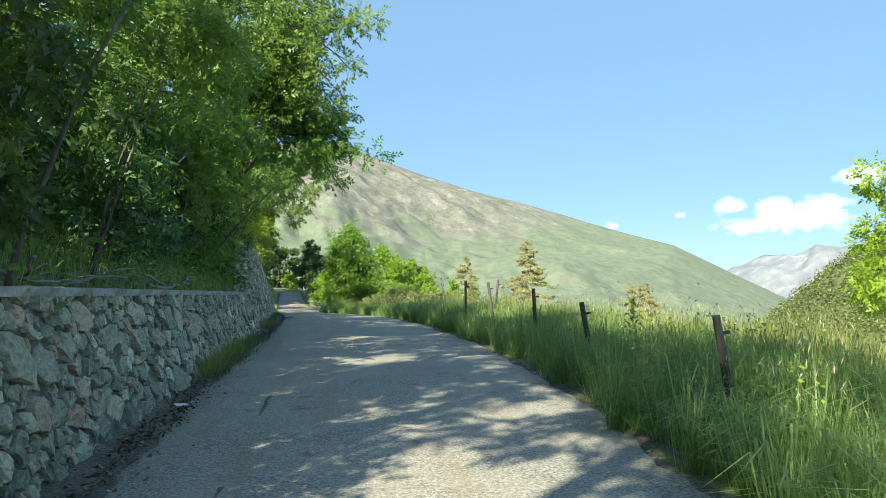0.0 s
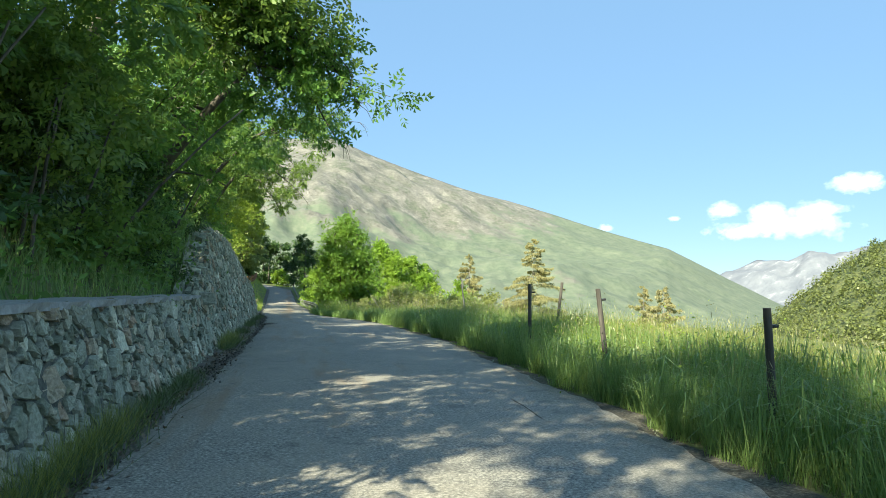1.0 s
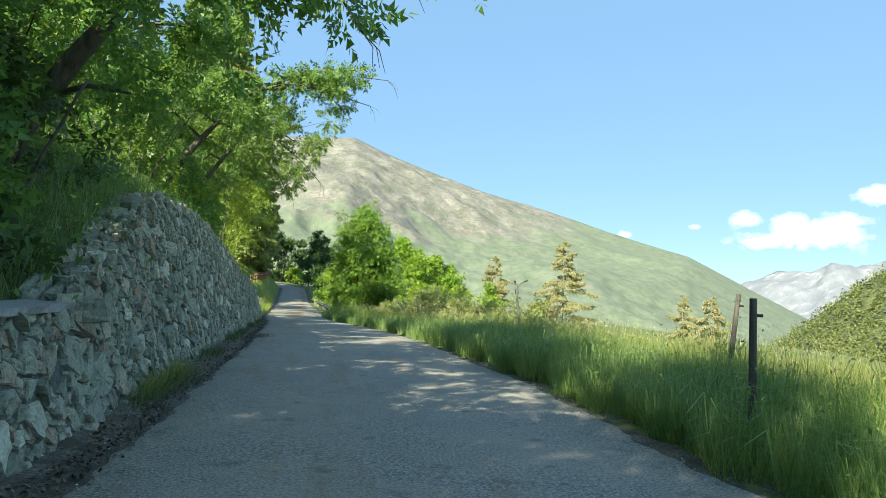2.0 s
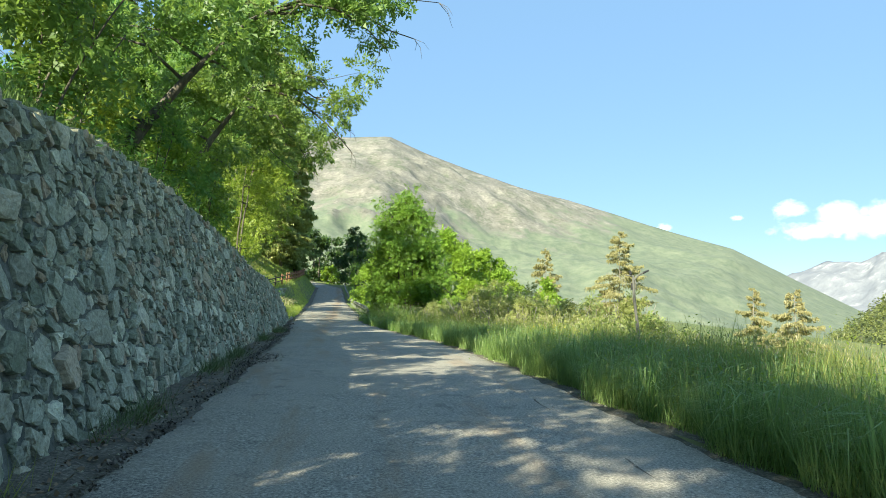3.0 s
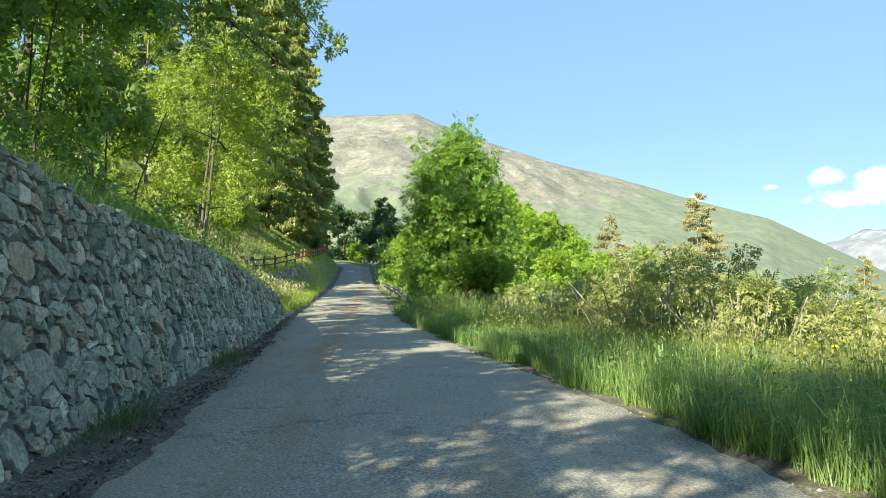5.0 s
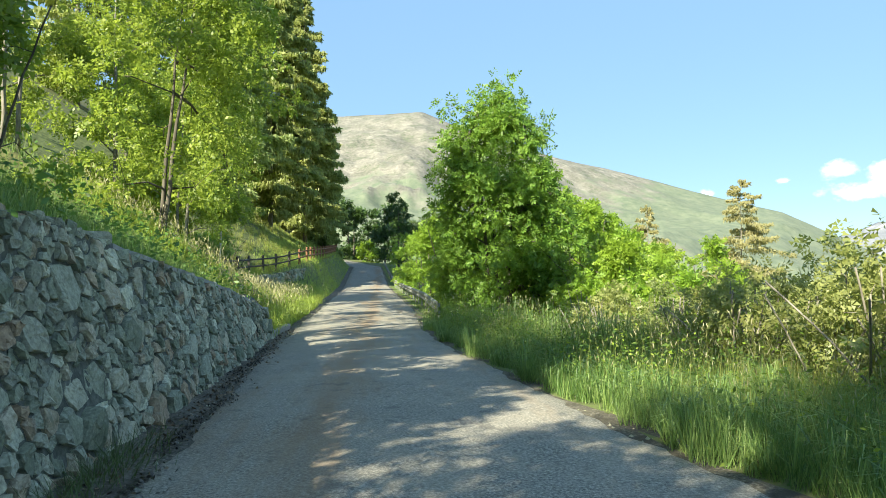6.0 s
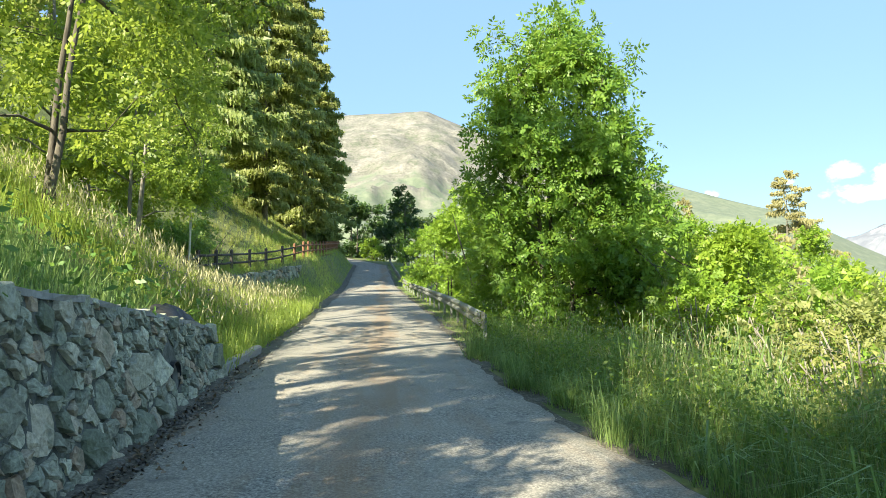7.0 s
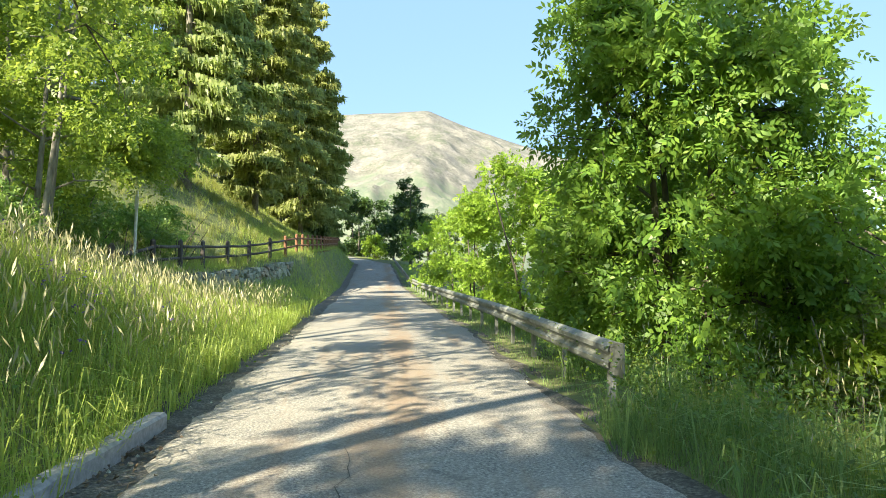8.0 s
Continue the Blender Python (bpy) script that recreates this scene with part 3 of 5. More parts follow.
def dirt_cols(y):
    a = float(road_left(y)) + 0.25
    b = float(wall_x(y)) - 0.05 if y < WALL_END else float(road_left(y)) - 0.42
    return [b + (a - b) * f for f in (0, 0.25, 0.5, 0.75, 1)]


ground_sheet()
YS = np.concatenate([np.arange(-40, -4, 0.5), np.arange(-4, 75, 0.2), np.arange(75, 150.1, 0.5)])
strip("road", YS, road_cols, ASPHALT, "narrow worn grey asphalt road with gravel and dirt", "road",
      lambda f, y: 0.012 + 0.05 * (1 - (2 * f - 1) ** 2) - (0.05 if f in (0, 1) else 0) + 0.008 * math.sin(y * 1.7 + f * 9))
strip("road_verge", YS[::1], dirt_cols, DIRT, "dark dirt and leaf litter beside the asphalt", "verge", lambda f, y: 0.004 + 0.05 * (1 - f) ** 2 + 0.012 * math.sin(y * 3.1 + f * 7))


def verge_right_cols(y):
    a = float(road_right(y)) - 0.2
    return [a, a + 0.2, a + 0.35, a + 0.5]


strip("gravel_verge", YS, verge_right_cols, DIRT, "gravelly dirt between asphalt and tall grass", "verge", lambda f, y: 0.006 + 0.018 * math.sin(f * 3.1) + 0.01 * math.sin(y * 2.3 + f * 5))



def road_top(x, y):
    """Height of the asphalt."""
    a, b = float(road_left(y)), float(road_right(y))
    f = (x - a) / (b - a)
    return float(road_z(y)) + 0.012 + 0.05 * (1 - (2 * f - 1) ** 2) + 0.008 * math.sin(y * 1.7 + f * 9)


EYE0 = (1.0, 20.0, 1.6)


def mountain(name, az, el, near, far, seed, mat, label, base=-70.0, rough=0.1, rows=70, cols=260, ragged=0.02, crest=0.8):
    """A massif seen from the road: its crest has the bearings az and heights el (radians)."""
    a = np.linspace(az[0], az[-1], cols)
    d = np.linspace(0, 1, rows)
    A, D = np.meshgrid(a, d, indexing="ij")
    dist = near + (far - near) * D
    crest_d = near + (far - near) * crest
    e = np.interp(A, az, el)
    top = crest_d * np.tan(e) + EYE0[2]
    f = np.clip(D / crest, 0, 1)
    up = f ** 1.15
    down = np.clip((D - crest) / (1 - crest), 0, 1)
    X, Y = EYE0[0] + np.sin(A) * dist, EYE0[1] + np.cos(A) * dist
    n1 = np.empty_like(X)
    for i in range(cols):
        for j in range(rows):
            p = Vector((X[i, j] * 3.2 / crest_d, Y[i, j] * 3.2 / crest_d, seed))
            n1[i, j] = noise.ridged_multi_fractal(p, 0.9, 2.1, 7, 1.0, 2.0) - 1.0
    Z = base + (top - base) * up + n1 * rough * (top - base) * (1 - up ** 3) * np.clip(f * 4, 0, 1) + ragged * n1 * (top - base) * up
    Z = Z - down * (top - base) * 0.6
    verts = np.stack([X, Y, Z], -1).reshape(-1, 3)
    i = np.arange(cols * rows).reshape(cols, rows)
    faces = np.stack([i[:-1, :-1], i[1:, :-1], i[1:, 1:], i[:-1, 1:]], -1).reshape(-1, 4)
    ob = link(name, mesh_from(name, verts, faces, mat, True))
    return tagged(ob, label, "mountain", kind="structure")


def massif_mat():
    """Bare grey-buff rock high up, woods and pastures lower down."""
    m, nt, b = node_mat("massif")
    wc = world_coord(nt)
    sep = nt.nodes.new("ShaderNodeSeparateXYZ")
    nt.links.new(nt.nodes.new("ShaderNodeNewGeometry").outputs["Position"], sep.inputs[0])
    n = noise_node(nt, 0.010, 8, 0.72, wc)
    fine = noise_node(nt, 0.06, 5, 0.7, wc)
    streak = noise_node(nt, 0.03, 6, 0.7, world_coord(nt, (1, 1, 0.25)))
    hh = nt.nodes.new("ShaderNodeMapRange")
    hh.inputs["From Min"].default_value, hh.inputs["From Max"].default_value = 60, 330
    nt.links.new(sep.outputs["Z"], hh.inputs["Value"])
    xx = nt.nodes.new("ShaderNodeMapRange")
    xx.inputs["From Min"].default_value, xx.inputs["From Max"].default_value = 350, 750
    xx.inputs["To Max"].default_value = 0.45
    nt.links.new(sep.outputs["X"], xx.inputs["Value"])
    sub = nt.nodes.new("ShaderNodeMath")
    sub.operation = "SUBTRACT"
    nt.links.new(hh.outputs[0], sub.inputs[0])
    nt.links.new(xx.outputs[0], sub.inputs[1])
    add = nt.nodes.new("ShaderNodeMath")
    add.operation = "MULTIPLY_ADD"
    nt.links.new(n, add.inputs[0])
    add.inputs[1].default_value = 1.5
    nt.links.new(sub.outputs[0], add.inputs[2])
    grain = noise_node(nt, 0.22, 5, 0.75, wc)
    woods = ramp(nt, fine, ((0.35, (0.104, 0.134, 0.090)), (0.5, (0.138, 0.166, 0.110)), (0.68, (0.180, 0.200, 0.136))))
    rock = ramp(nt, streak, ((0.34, (0.125, 0.124, 0.100)), (0.5, (0.178, 0.170, 0.142)), (0.66, (0.245, 0.228, 0.196))))
    col = mix_col(nt, ramp(nt, add.outputs[0], ((0.85, (0, 0, 0)), (1.25, (1, 1, 1)))), woods, rock)
    stony = ramp(nt, add.outputs[0], ((0.95, (0.08, 0.08, 0.08)), (1.30, (1, 1, 1))))
    green = col
    tuft = noise_node(nt, 0.035, 6, 0.75, wc)
    col = mix_col(nt, ramp(nt, tuft, ((0.50, (0, 0, 0)), (0.60, (0.7, 0.7, 0.7)))), col, (0.100, 0.118, 0.076))
    scar = noise_node(nt, 0.014, 7, 0.7, world_coord(nt, (1, 1, 0.6)))
    col = mix_col(nt, ramp(nt, scar, ((0.58, (0, 0, 0)), (0.66, (0.65, 0.65, 0.65)))), col, (0.34, 0.31, 0.265))
    col = mix_col(nt, 0.8, col, ramp(nt, grain, ((0.34, (0.55, 0.55, 0.55)), (0.5, (1.0, 1.0, 1.0)), (0.68, (1.4, 1.38, 1.36)))), "MULTIPLY")
    col = mix_col(nt, stony, green, col)
    nt.links.new(col, b.inputs["Base Color"])
    b.inputs["Roughness"].default_value = 0.95
    bump(nt, mix_col(nt, 0.3, n, streak), 0.35, 18.0, b)
    return m


MASSIF = massif_mat()
SNOW_ROCK = noisy_mat("snow_and_rock", ((0.42, (0.160, 0.172, 0.200)), (0.57, (0.205, 0.215, 0.240)), (0.70, (0.40, 0.405, 0.42))), 0.014, 0.9, 0.5, 40.0, (1, 1, 0.5))
HILL = noisy_mat("wooded_hill", ((0.38, (0.085, 0.11, 0.034)), (0.5, (0.135, 0.16, 0.048)), (0.62, (0.19, 0.205, 0.07))), 0.20, 0.95, 1.0, 6.0, second=(0.035, (0.48, 0.60), (0.06, 0.085, 0.026)))

mountain("mountain", (-0.75, -0.4, -0.058, 0.061, 0.156, 0.281, 0.40, 0.55, 0.629, 0.70, 0.78), (0.20, 0.222, 0.219, 0.228, 0.1925, 0.150, 0.118, 0.0715, 0.0265, -0.01, -0.03),
         500, 1900, 3.0, MASSIF, "sunlit mountain with bare rock above green woods and pastures", rough=0.15, ragged=0.016, cols=340, rows=90)
mountain("snow_mountain", (0.50, 0.58, 0.629, 0.66, 0.70, 0.722, 0.75, 0.80, 0.9, 1.1), (0.02, 0.015, 0.036, 0.048, 0.050, 0.062, 0.052, 0.058, 0.045, 0.04),
         3300, 4300, 8.0, SNOW_ROCK, "distant grey mountain range with snow patches", base=-120, rough=0.3, ragged=0.22, cols=140, rows=40)
mountain("wooded_hill", (0.66, 0.708, 0.76, 0.803, 0.9, 1.1, 1.5, 2.0), (-0.05, -0.012, 0.035, 0.066, 0.13, 0.20, 0.25, 0.2),
         260, 640, 5.0, HILL, "nearer hillside covered with yellow-green woods", base=-40, rough=0.10, ragged=0.03, cols=140, rows=40, crest=0.75)


# ---- woods on the nearer hillside ----
def hill_woods(hill, count, seed):
    rng = np.random.default_rng(seed)
    me = hill.data
    co = np.empty(len(me.vertices) * 3, np.float32)
    me.vertices.foreach_get("co", co)
    grid = co.reshape(140, 40, 3)
    a, d = rng.uniform(0, 60, count), rng.uniform(6, 31, count)
    i, j = a.astype(int), d.astype(int)
    fa, fd = (a - i)[:, None], (d - j)[:, None]
    foot_ = (grid[i, j] * (1 - fa) + grid[i + 1, j] * fa) * (1 - fd) + (grid[i, j + 1] * (1 - fa) + grid[i + 1, j + 1] * fa) * fd
    tall = rng.uniform(4.0, 8.5, count)
    per = 20
    f = rng.uniform(0.0, 1.0, (count, per)) ** 1.3
    a = rng.uniform(0, 6.283, (count, per))
    pointed = np.where(rng.uniform(0, 1, (count, 1)) < 0.6, 1.0, 0.0)
    r = tall[:, None] * (pointed * 0.22 * (1 - f) + (1 - pointed) * 0.30 * np.sin(np.pi * (0.15 + 0.83 * f)) ** 0.6)
    cen = np.stack([np.cos(a) * r, np.sin(a) * r, f * tall[:, None] * np.where(pointed > 0, 1.0, 0.75)], -1) + foot_[:, None, :]
    faces = [leaf_quads(cen.reshape(-1, 3), 1.6, 1.0, rng, 0.2, 3.0)]
    ob = link("hill_woods", fast_quads("hill_woods", np.concatenate(faces), HILL_TREE))
    return tagged(ob, "yellow-green woods on the nearer hillside", "woods", kind="stuff")


hill_woods(bpy.data.objects["wooded_hill"], 2900, 17)


# ---- clouds, far behind everything ----
def cloud_mat():
    m, nt, b = node_mat("cloud_white")
    b.inputs["Base Color"].default_value = (0.82, 0.84, 0.86, 1)
    b.inputs["Roughness"].default_value = 1.0
    b.inputs["Specular IOR Level"].default_value = 0.0
    tc = nt.nodes.new("ShaderNodeTexCoord")
    sub = nt.nodes.new("ShaderNodeVectorMath")
    sub.operation = "SUBTRACT"
    nt.links.new(tc.outputs["UV"], sub.inputs[0])
    sub.inputs[1].default_value = (0.5, 0.5, 0)
    ln = nt.nodes.new("ShaderNodeVectorMath")
    ln.operation = "LENGTH"
    nt.links.new(sub.outputs[0], ln.inputs[0])
    fall = nt.nodes.new("ShaderNodeMapRange")
    fall.inputs["From Min"].default_value, fall.inputs["From Max"].default_value = 0.06, 0.50
    fall.inputs["To Min"].default_value, fall.inputs["To Max"].default_value = 0.30, -0.42
    nt.links.new(ln.outputs["Value"], fall.inputs["Value"])
    n = noise_node(nt, 0.0085, 7, 0.62, world_coord(nt, (1, 1, 1.5)))
    add = nt.nodes.new("ShaderNodeMath")
    nt.links.new(n, add.inputs[0])
    nt.links.new(fall.outputs[0], add.inputs[1])
    al = nt.nodes.new("ShaderNodeMapRange")
    al.inputs["From Min"].default_value, al.inputs["From Max"].default_value = 0.44, 1.25
    al.inputs["To Max"].default_value = 0.92
    nt.links.new(add.outputs[0], al.inputs["Value"])
    nt.links.new(al.outputs[0], b.inputs["Alpha"])
    return m


CLOUD = cloud_mat()


def cloud(az, el, wide, tall):
    d = 4450.0
    c = Vector((EYE0[0] + math.sin(az) * d, EYE0[1] + math.cos(az) * d, EYE0[2] + math.tan(el) * d))
    me = mesh_from("cloud", [(-wide / 2, -tall / 2, 0), (wide / 2, -tall / 2, 0), (wide / 2, tall / 2, 0), (-wide / 2, tall / 2, 0)], [(0, 1, 2, 3)], CLOUD)
    uv = me.uv_layers.new(name="uv")
    uv.data.foreach_set("uv", [0, 0, 1, 0, 1, 1, 0, 1])
    ob = link("cloud", me)
    ob.matrix_basis = look(tuple(c), EYE0) @ pose(0, 0, 0, 0, 180, 0) @ pose(0, 0, 0, 0, 180, 0)
    return tagged(ob, "small white fair-weather cloud low over the valley", "cloud", "clouds over the valley", "structure")


cloud(0.620, 0.122, 420, 190)
cloud(0.674, 0.117, 460, 230)
cloud(0.735, 0.118, 600, 230)
cloud(0.708, 0.100, 1150, 300)
cloud(0.648, 0.094, 700, 210)
cloud(0.775, 0.150, 560, 230)
cloud(0.462, 0.100, 190, 90)
cloud(0.556, 0.112, 160, 80)
cloud(0.165, 0.455, 620, 150)


# ---- stone walls ----
def clip_cell(poly, mx, my, nx, ny):
    """Keeps the side of a polygon where (p - m) . n < 0."""
    out = []
    for i in range(len(poly)):
        p, q = poly[i], poly[(i + 1) % len(poly)]
        a, b = (p[0] - mx) * nx + (p[1] - my) * ny, (q[0] - mx) * nx + (q[1] - my) * ny
        if a <= 0:
            out.append(p)
        if a * b < 0:
            t = a / (a - b)
            out.append((p[0] + (q[0] - p[0]) * t, p[1] + (q[1] - p[1]) * t))
    return out


def rubble(u0, u1, floor, top, seed, big=0.30, small=0.13):
    """Uneven stones that fill the strip of a wall: outlines in the plane of the wall."""
    rng = np.random.default_rng(seed)
    pts, grid = [], {}
    cell = big
    for _ in range(int((u1 - u0) * 900)):
        u = rng.uniform(u0, u1)
        v = rng.uniform(floor(u), top(u))
        frac = (v - floor(u)) / max(top(u) - floor(u), 0.1)
        r = small + (big - small) * rng.uniform(0, 1) ** 2.6 * (1.45 - 0.9 * frac)
        k = (int(u // cell), int(v // cell))
        ok = True
        for a in range(-2, 3):
            for b in range(-2, 3):
                for (pu, pv, pr) in grid.get((k[0] + a, k[1] + b), ()):
                    if ((pu - u) / 1.12) ** 2 + ((pv - v) * 1.12) ** 2 < (0.5 * (pr + r)) ** 2:
                        ok = False
                        break
                if not ok:
                    break
            if not ok:
                break
        if ok:
            pts.append((u, v, r))
            grid.setdefault(k, []).append((u, v, r))
    cells = []
    for u, v, r in pts:
        k = (int(u // cell), int(v // cell))
        poly = [(u - 0.4, v - 0.4), (u + 0.4, v - 0.4), (u + 0.4, v + 0.4), (u - 0.4, v + 0.4)]
        for a in range(-3, 4):
            for b in range(-3, 4):
                for (pu, pv, pr) in grid.get((k[0] + a, k[1] + b), ()):
                    if (pu, pv) == (u, v):
                        continue
                    nx, ny = pu - u, pv - v
                    dd = nx * nx + ny * ny
                    if dd > 0.9:
                        continue
                    t = 0.5 + 0.5 * (r * r - pr * pr) * 0.5 / dd
                    t = min(max(t, 0.25), 0.75)
                    poly = clip_cell(poly, u + nx * t, v + ny * t, nx, ny)
                    if len(poly) < 3:
                        break
        poly = clip_cell(poly, u, top(u) + 0.03 * math.sin(u * 9), 0, 1) if len(poly) > 2 else poly
        poly = clip_cell(poly, u, floor(u) - 0.05, 0, -1) if len(poly) > 2 else poly
        if len(poly) >= 3:
            cells.append((u, v, poly))
    return cells, rng


def stone_mesh(cell, rng, place, depth=0.07):
    """One rough stone bedded in mortar, a little proud of the wall: verts in the world (place maps u, v, out) and faces."""
    u, v, poly = cell
    cu, cv = sum(p[0] for p in poly) / len(poly), sum(p[1] for p in poly) / len(poly)
    size = max(math.dist(p, (cu, cv)) for p in poly)
    proud = depth * rng.uniform(0.15, 1.5) * min(1.3, 0.6 + size * 2.0)
    tu, tv = rng.normal(0, 0.13), rng.normal(0, 0.13)
    gap = 0.005 + 0.020 * rng.uniform() ** 2
    # break the straight sides
    line = []
    for k, p in enumerate(poly):
        q = poly[(k + 1) % len(poly)]
        ln = math.dist(p, q)
        if ln < 0.03:
            continue
        line.append((p[0] * 0.86 + cu * 0.14, p[1] * 0.86 + cv * 0.14) if rng.uniform() < 0.5 else p)
        if ln > 0.10:
            f, w = rng.uniform(0.35, 0.65), rng.uniform(-0.13, 0.02) * ln
            dx, dy = (q[1] - p[1]) / ln, -(q[0] - p[0]) / ln
            mx, my = p[0] + (q[0] - p[0]) * f, p[1] + (q[1] - p[1]) * f
            sgn = 1 if dx * (mx - cu) + dy * (my - cv) > 0 else -1
            line.append((mx + dx * w * sgn, my + dy * w * sgn))
    poly = line if len(line) > 3 else poly
    verts, n = [], len(poly)
    for shrink, out in ((1.0, -0.05), (0.99, 0.55 * proud), (0.92, 0.93 * proud), (0.5, 1.0 * proud)):
        for p in poly:
            j = rng.normal(0, 0.005, 2)
            du, dv = p[0] - cu, p[1] - cv
            ln = max(math.hypot(du, dv), 1e-3)
            k = shrink * max(ln - gap, 0.3 * ln) / ln
            a, b = cu + du * k + j[0], cv + dv * k + j[1]
            o = out + (0 if out < 0 else (tu * du + tv * dv) * shrink + rng.normal(0, 0.007))
            verts.append(place(a, b, o))
    verts.append(place(cu, cv, 1.0 * proud + rng.normal(0, 0.012)))
    faces = []
    for ring in range(3):
        for i in range(n):
            a, b = ring * n + i, ring * n + (i + 1) % n
            faces.append((a, b, b + n, a + n))
    faces += [(3 * n + i, 3 * n + (i + 1) % n, 4 * n) for i in range(n)]
    return verts, faces


def wall_core(name, u0, u1, place, floor, top, label, thick=0.42, mat=None):
    us = np.arange(u0, u1 + 0.01, 0.3)
    verts, faces = [], []
    for u in us:
        t, f = top(u), floor(u)
        verts += [place(u, f - 0.5, 0), place(u, t - 0.02, 0), place(u, t - 0.02, -thick), place(u, f - 0.5, -thick)]
    for i in range(len(us) - 1):
        for k in range(4):
            a, b = i * 4 + k, i * 4 + (k + 1) % 4
            faces.append((a, b, b + 4, a + 4))
    e = (len(us) - 1) * 4
    faces += [(3, 2, 1, 0), (e, e + 1, e + 2, e + 3)]
    ob = link(name, mesh_from(name, verts, faces, mat or MORTAR))
    return tagged(ob, label, "wall", kind="structure")


def main_place(u, v, out):
    """u: along the road, v: height in the world, out: towards the road."""
    return (float(wall_x(u)) - BATTER * (v - float(road_z(u))) + out, u, v)


def stone_wall(name, u0, u1, label, seed, near, big, small, place=main_place, floor=None, top=None, depth=0.052, keep_out=None):
    floor = floor or (lambda u: float(road_z(u)))
    top = top or (lambda u: float(wall_top(u)))
    core = wall_core(name, u0, u1, place, floor, top, label)
    cells, rng = rubble(u0, u1, floor, top, seed, big, small)
    count, rest_v, rest_f = 0, [], []
    for c in cells:
        if keep_out and math.dist((c[0], c[1]), keep_out) < 0.17:
            continue
        v, f = stone_mesh(c, rng, place, depth)
        if near[0] < c[0] < near[1] and count < 300:
            count += 1
            ob = link("stone", mesh_from("stone", v, f, STONE), core)
        else:
            o = len(rest_v)
            rest_v += v
            rest_f += [tuple(i + o for i in q) for q in f]
    if rest_v:
        tagged(link("stones", mesh_from("stones", rest_v, rest_f, STONE), core), kind="stuff")
    return core


# ---- trees on the wooded slope ----
def foot(x, y, sink=0.1):
    return (x, y, float(land(x, y)) - sink)


FOREST = "broad-leaved trees above the wall"
DARK_LABEL = "tall green broad-leaved tree on the shaded slope above the wall"


def rel(base, tips):
    return [tuple(t[i] - base[i] for i in range(3)) for t in tips]


def slope_tree(x, y, h, r, leaves, seed, tips=(), lean=(1.2, 0), leaf=LEAF_DARK, size=0.40, **kw):
    at = foot(x, y)
    return crown_tree("tree", at, h, r, leaf, size, leaves, seed, kw.pop("label", DARK_LABEL), trunk_r=0.2, base=kw.pop("base", 0.22), lean=lean, group=FOREST, reach=rel(at, tips), gaps=kw.pop("gaps", -0.16), clump=kw.pop("clump", 80), **kw)


slope_tree(-5.6, -7, 9, 3.8, 13000, 12, size=0.34)
slope_tree(-5.6, -3.6, 6.2, 2.8, 15000, 21, size=0.32, gaps=-0.10)
slope_tree(-5.4, 0, 7.6, 3.2, 22000, 13, size=0.30)
slope_tree(-4.8, 7.5, 8.0, 3.5, 40000, 14, base=0.1, size=0.27)
slope_tree(-5.0, 13.5, 6.1, 3.2, 34000, 24, base=0.08, lean=(2.0, 0), size=0.27)
slope_tree(-5.2, 18.5, 8.4, 3.3, 42000, 15, size=0.29, plain=False, clump=55, tips=((-0.5, 19.2, 6.4), (0.5, 18.8, 7.0), (0.0, 19.8, 7.3), (-0.9, 18.4, 7.4), (0.2, 19.6, 7.8), (1.4, 19.0, 6.7), (0.9, 17.6, 7.9), (2.3, 20.0, 10.6), (0.6, 19.0, 8.9), (1.6, 20.2, 9.4), (1.3, 20.2, 7.2)), base=0.22, lean=(3.2, 0.5), gaps=-0.12)
slope_tree(-3.5, 20.4, 4.8, 2.3, 18000, 25, gaps=-0.3, base=0.08, lean=(3.2, -0.9), size=0.28, clump=50, tufts=12, tips=((1.6, 19.2, 6.0), (1.2, 19.0, 5.0)))
slope_tree(-5.0, 26.5, 5.0, 2.4, 11000, 16, gaps=-0.08, base=0.36, lean=(2.2, 0), size=0.29)
slope_tree(-4.6, 33.5, 4.9, 2.6, 15000, 17, gaps=-0.06, tufts=5, size=0.28, tips=((3.2, 34.8, 9.5), (2.6, 35.2, 8.6), (1.6, 34.0, 8.0)), base=0.36, lean=(3.0, 0.3))
slope_tree(-4.8, 39.0, 5.2, 2.5, 15000, 18, gaps=-0.06, tufts=5, size=0.29, tips=((1.0, 39.6, 6.3), (0.9, 39.6, 7.0), (0.2, 39.2, 8.2), (-0.2, 40.0, 5.6)), base=0.34, lean=(2.6, 0))
slope_tree(-7.4, 45.0, 7.2, 2.5, 15000, 23, tips=((-0.4, 49.8, 8.0), (-1.2, 49.3, 9.0), (-1.5, 48.0, 7.0)), base=0.3, lean=(2.0, 1.4), gaps=0.0, tufts=11, size=0.30)
slope_tree(-6.6, 43.4, 6.8, 3.0, 26000, 29, gaps=-0.14, base=0.30, lean=(2.4, 0.6), size=0.30)
slope_tree(-7.6, 47.2, 11.0, 2.5, 8000, 30, gaps=-0.10, base=0.50, lean=(2.0, 0.8), size=0.34)
slope_tree(-7.0, 37.0, 4.6, 2.2, 8000, 27, gaps=-0.08, base=0.1, lean=(0.8, 0))
slope_tree(-7.6, 42.0, 4.4, 2.0, 6000, 28, gaps=0.04, size=0.36, base=0.1, lean=(0.8, 0))
slope_tree(-7.2, 30.0, 5.0, 2.4, 8000, 26, gaps=-0.08, base=0.2, lean=(0.6, 0))
slope_tree(-9.0, 5, 5.5, 3.0, 9000, 19)
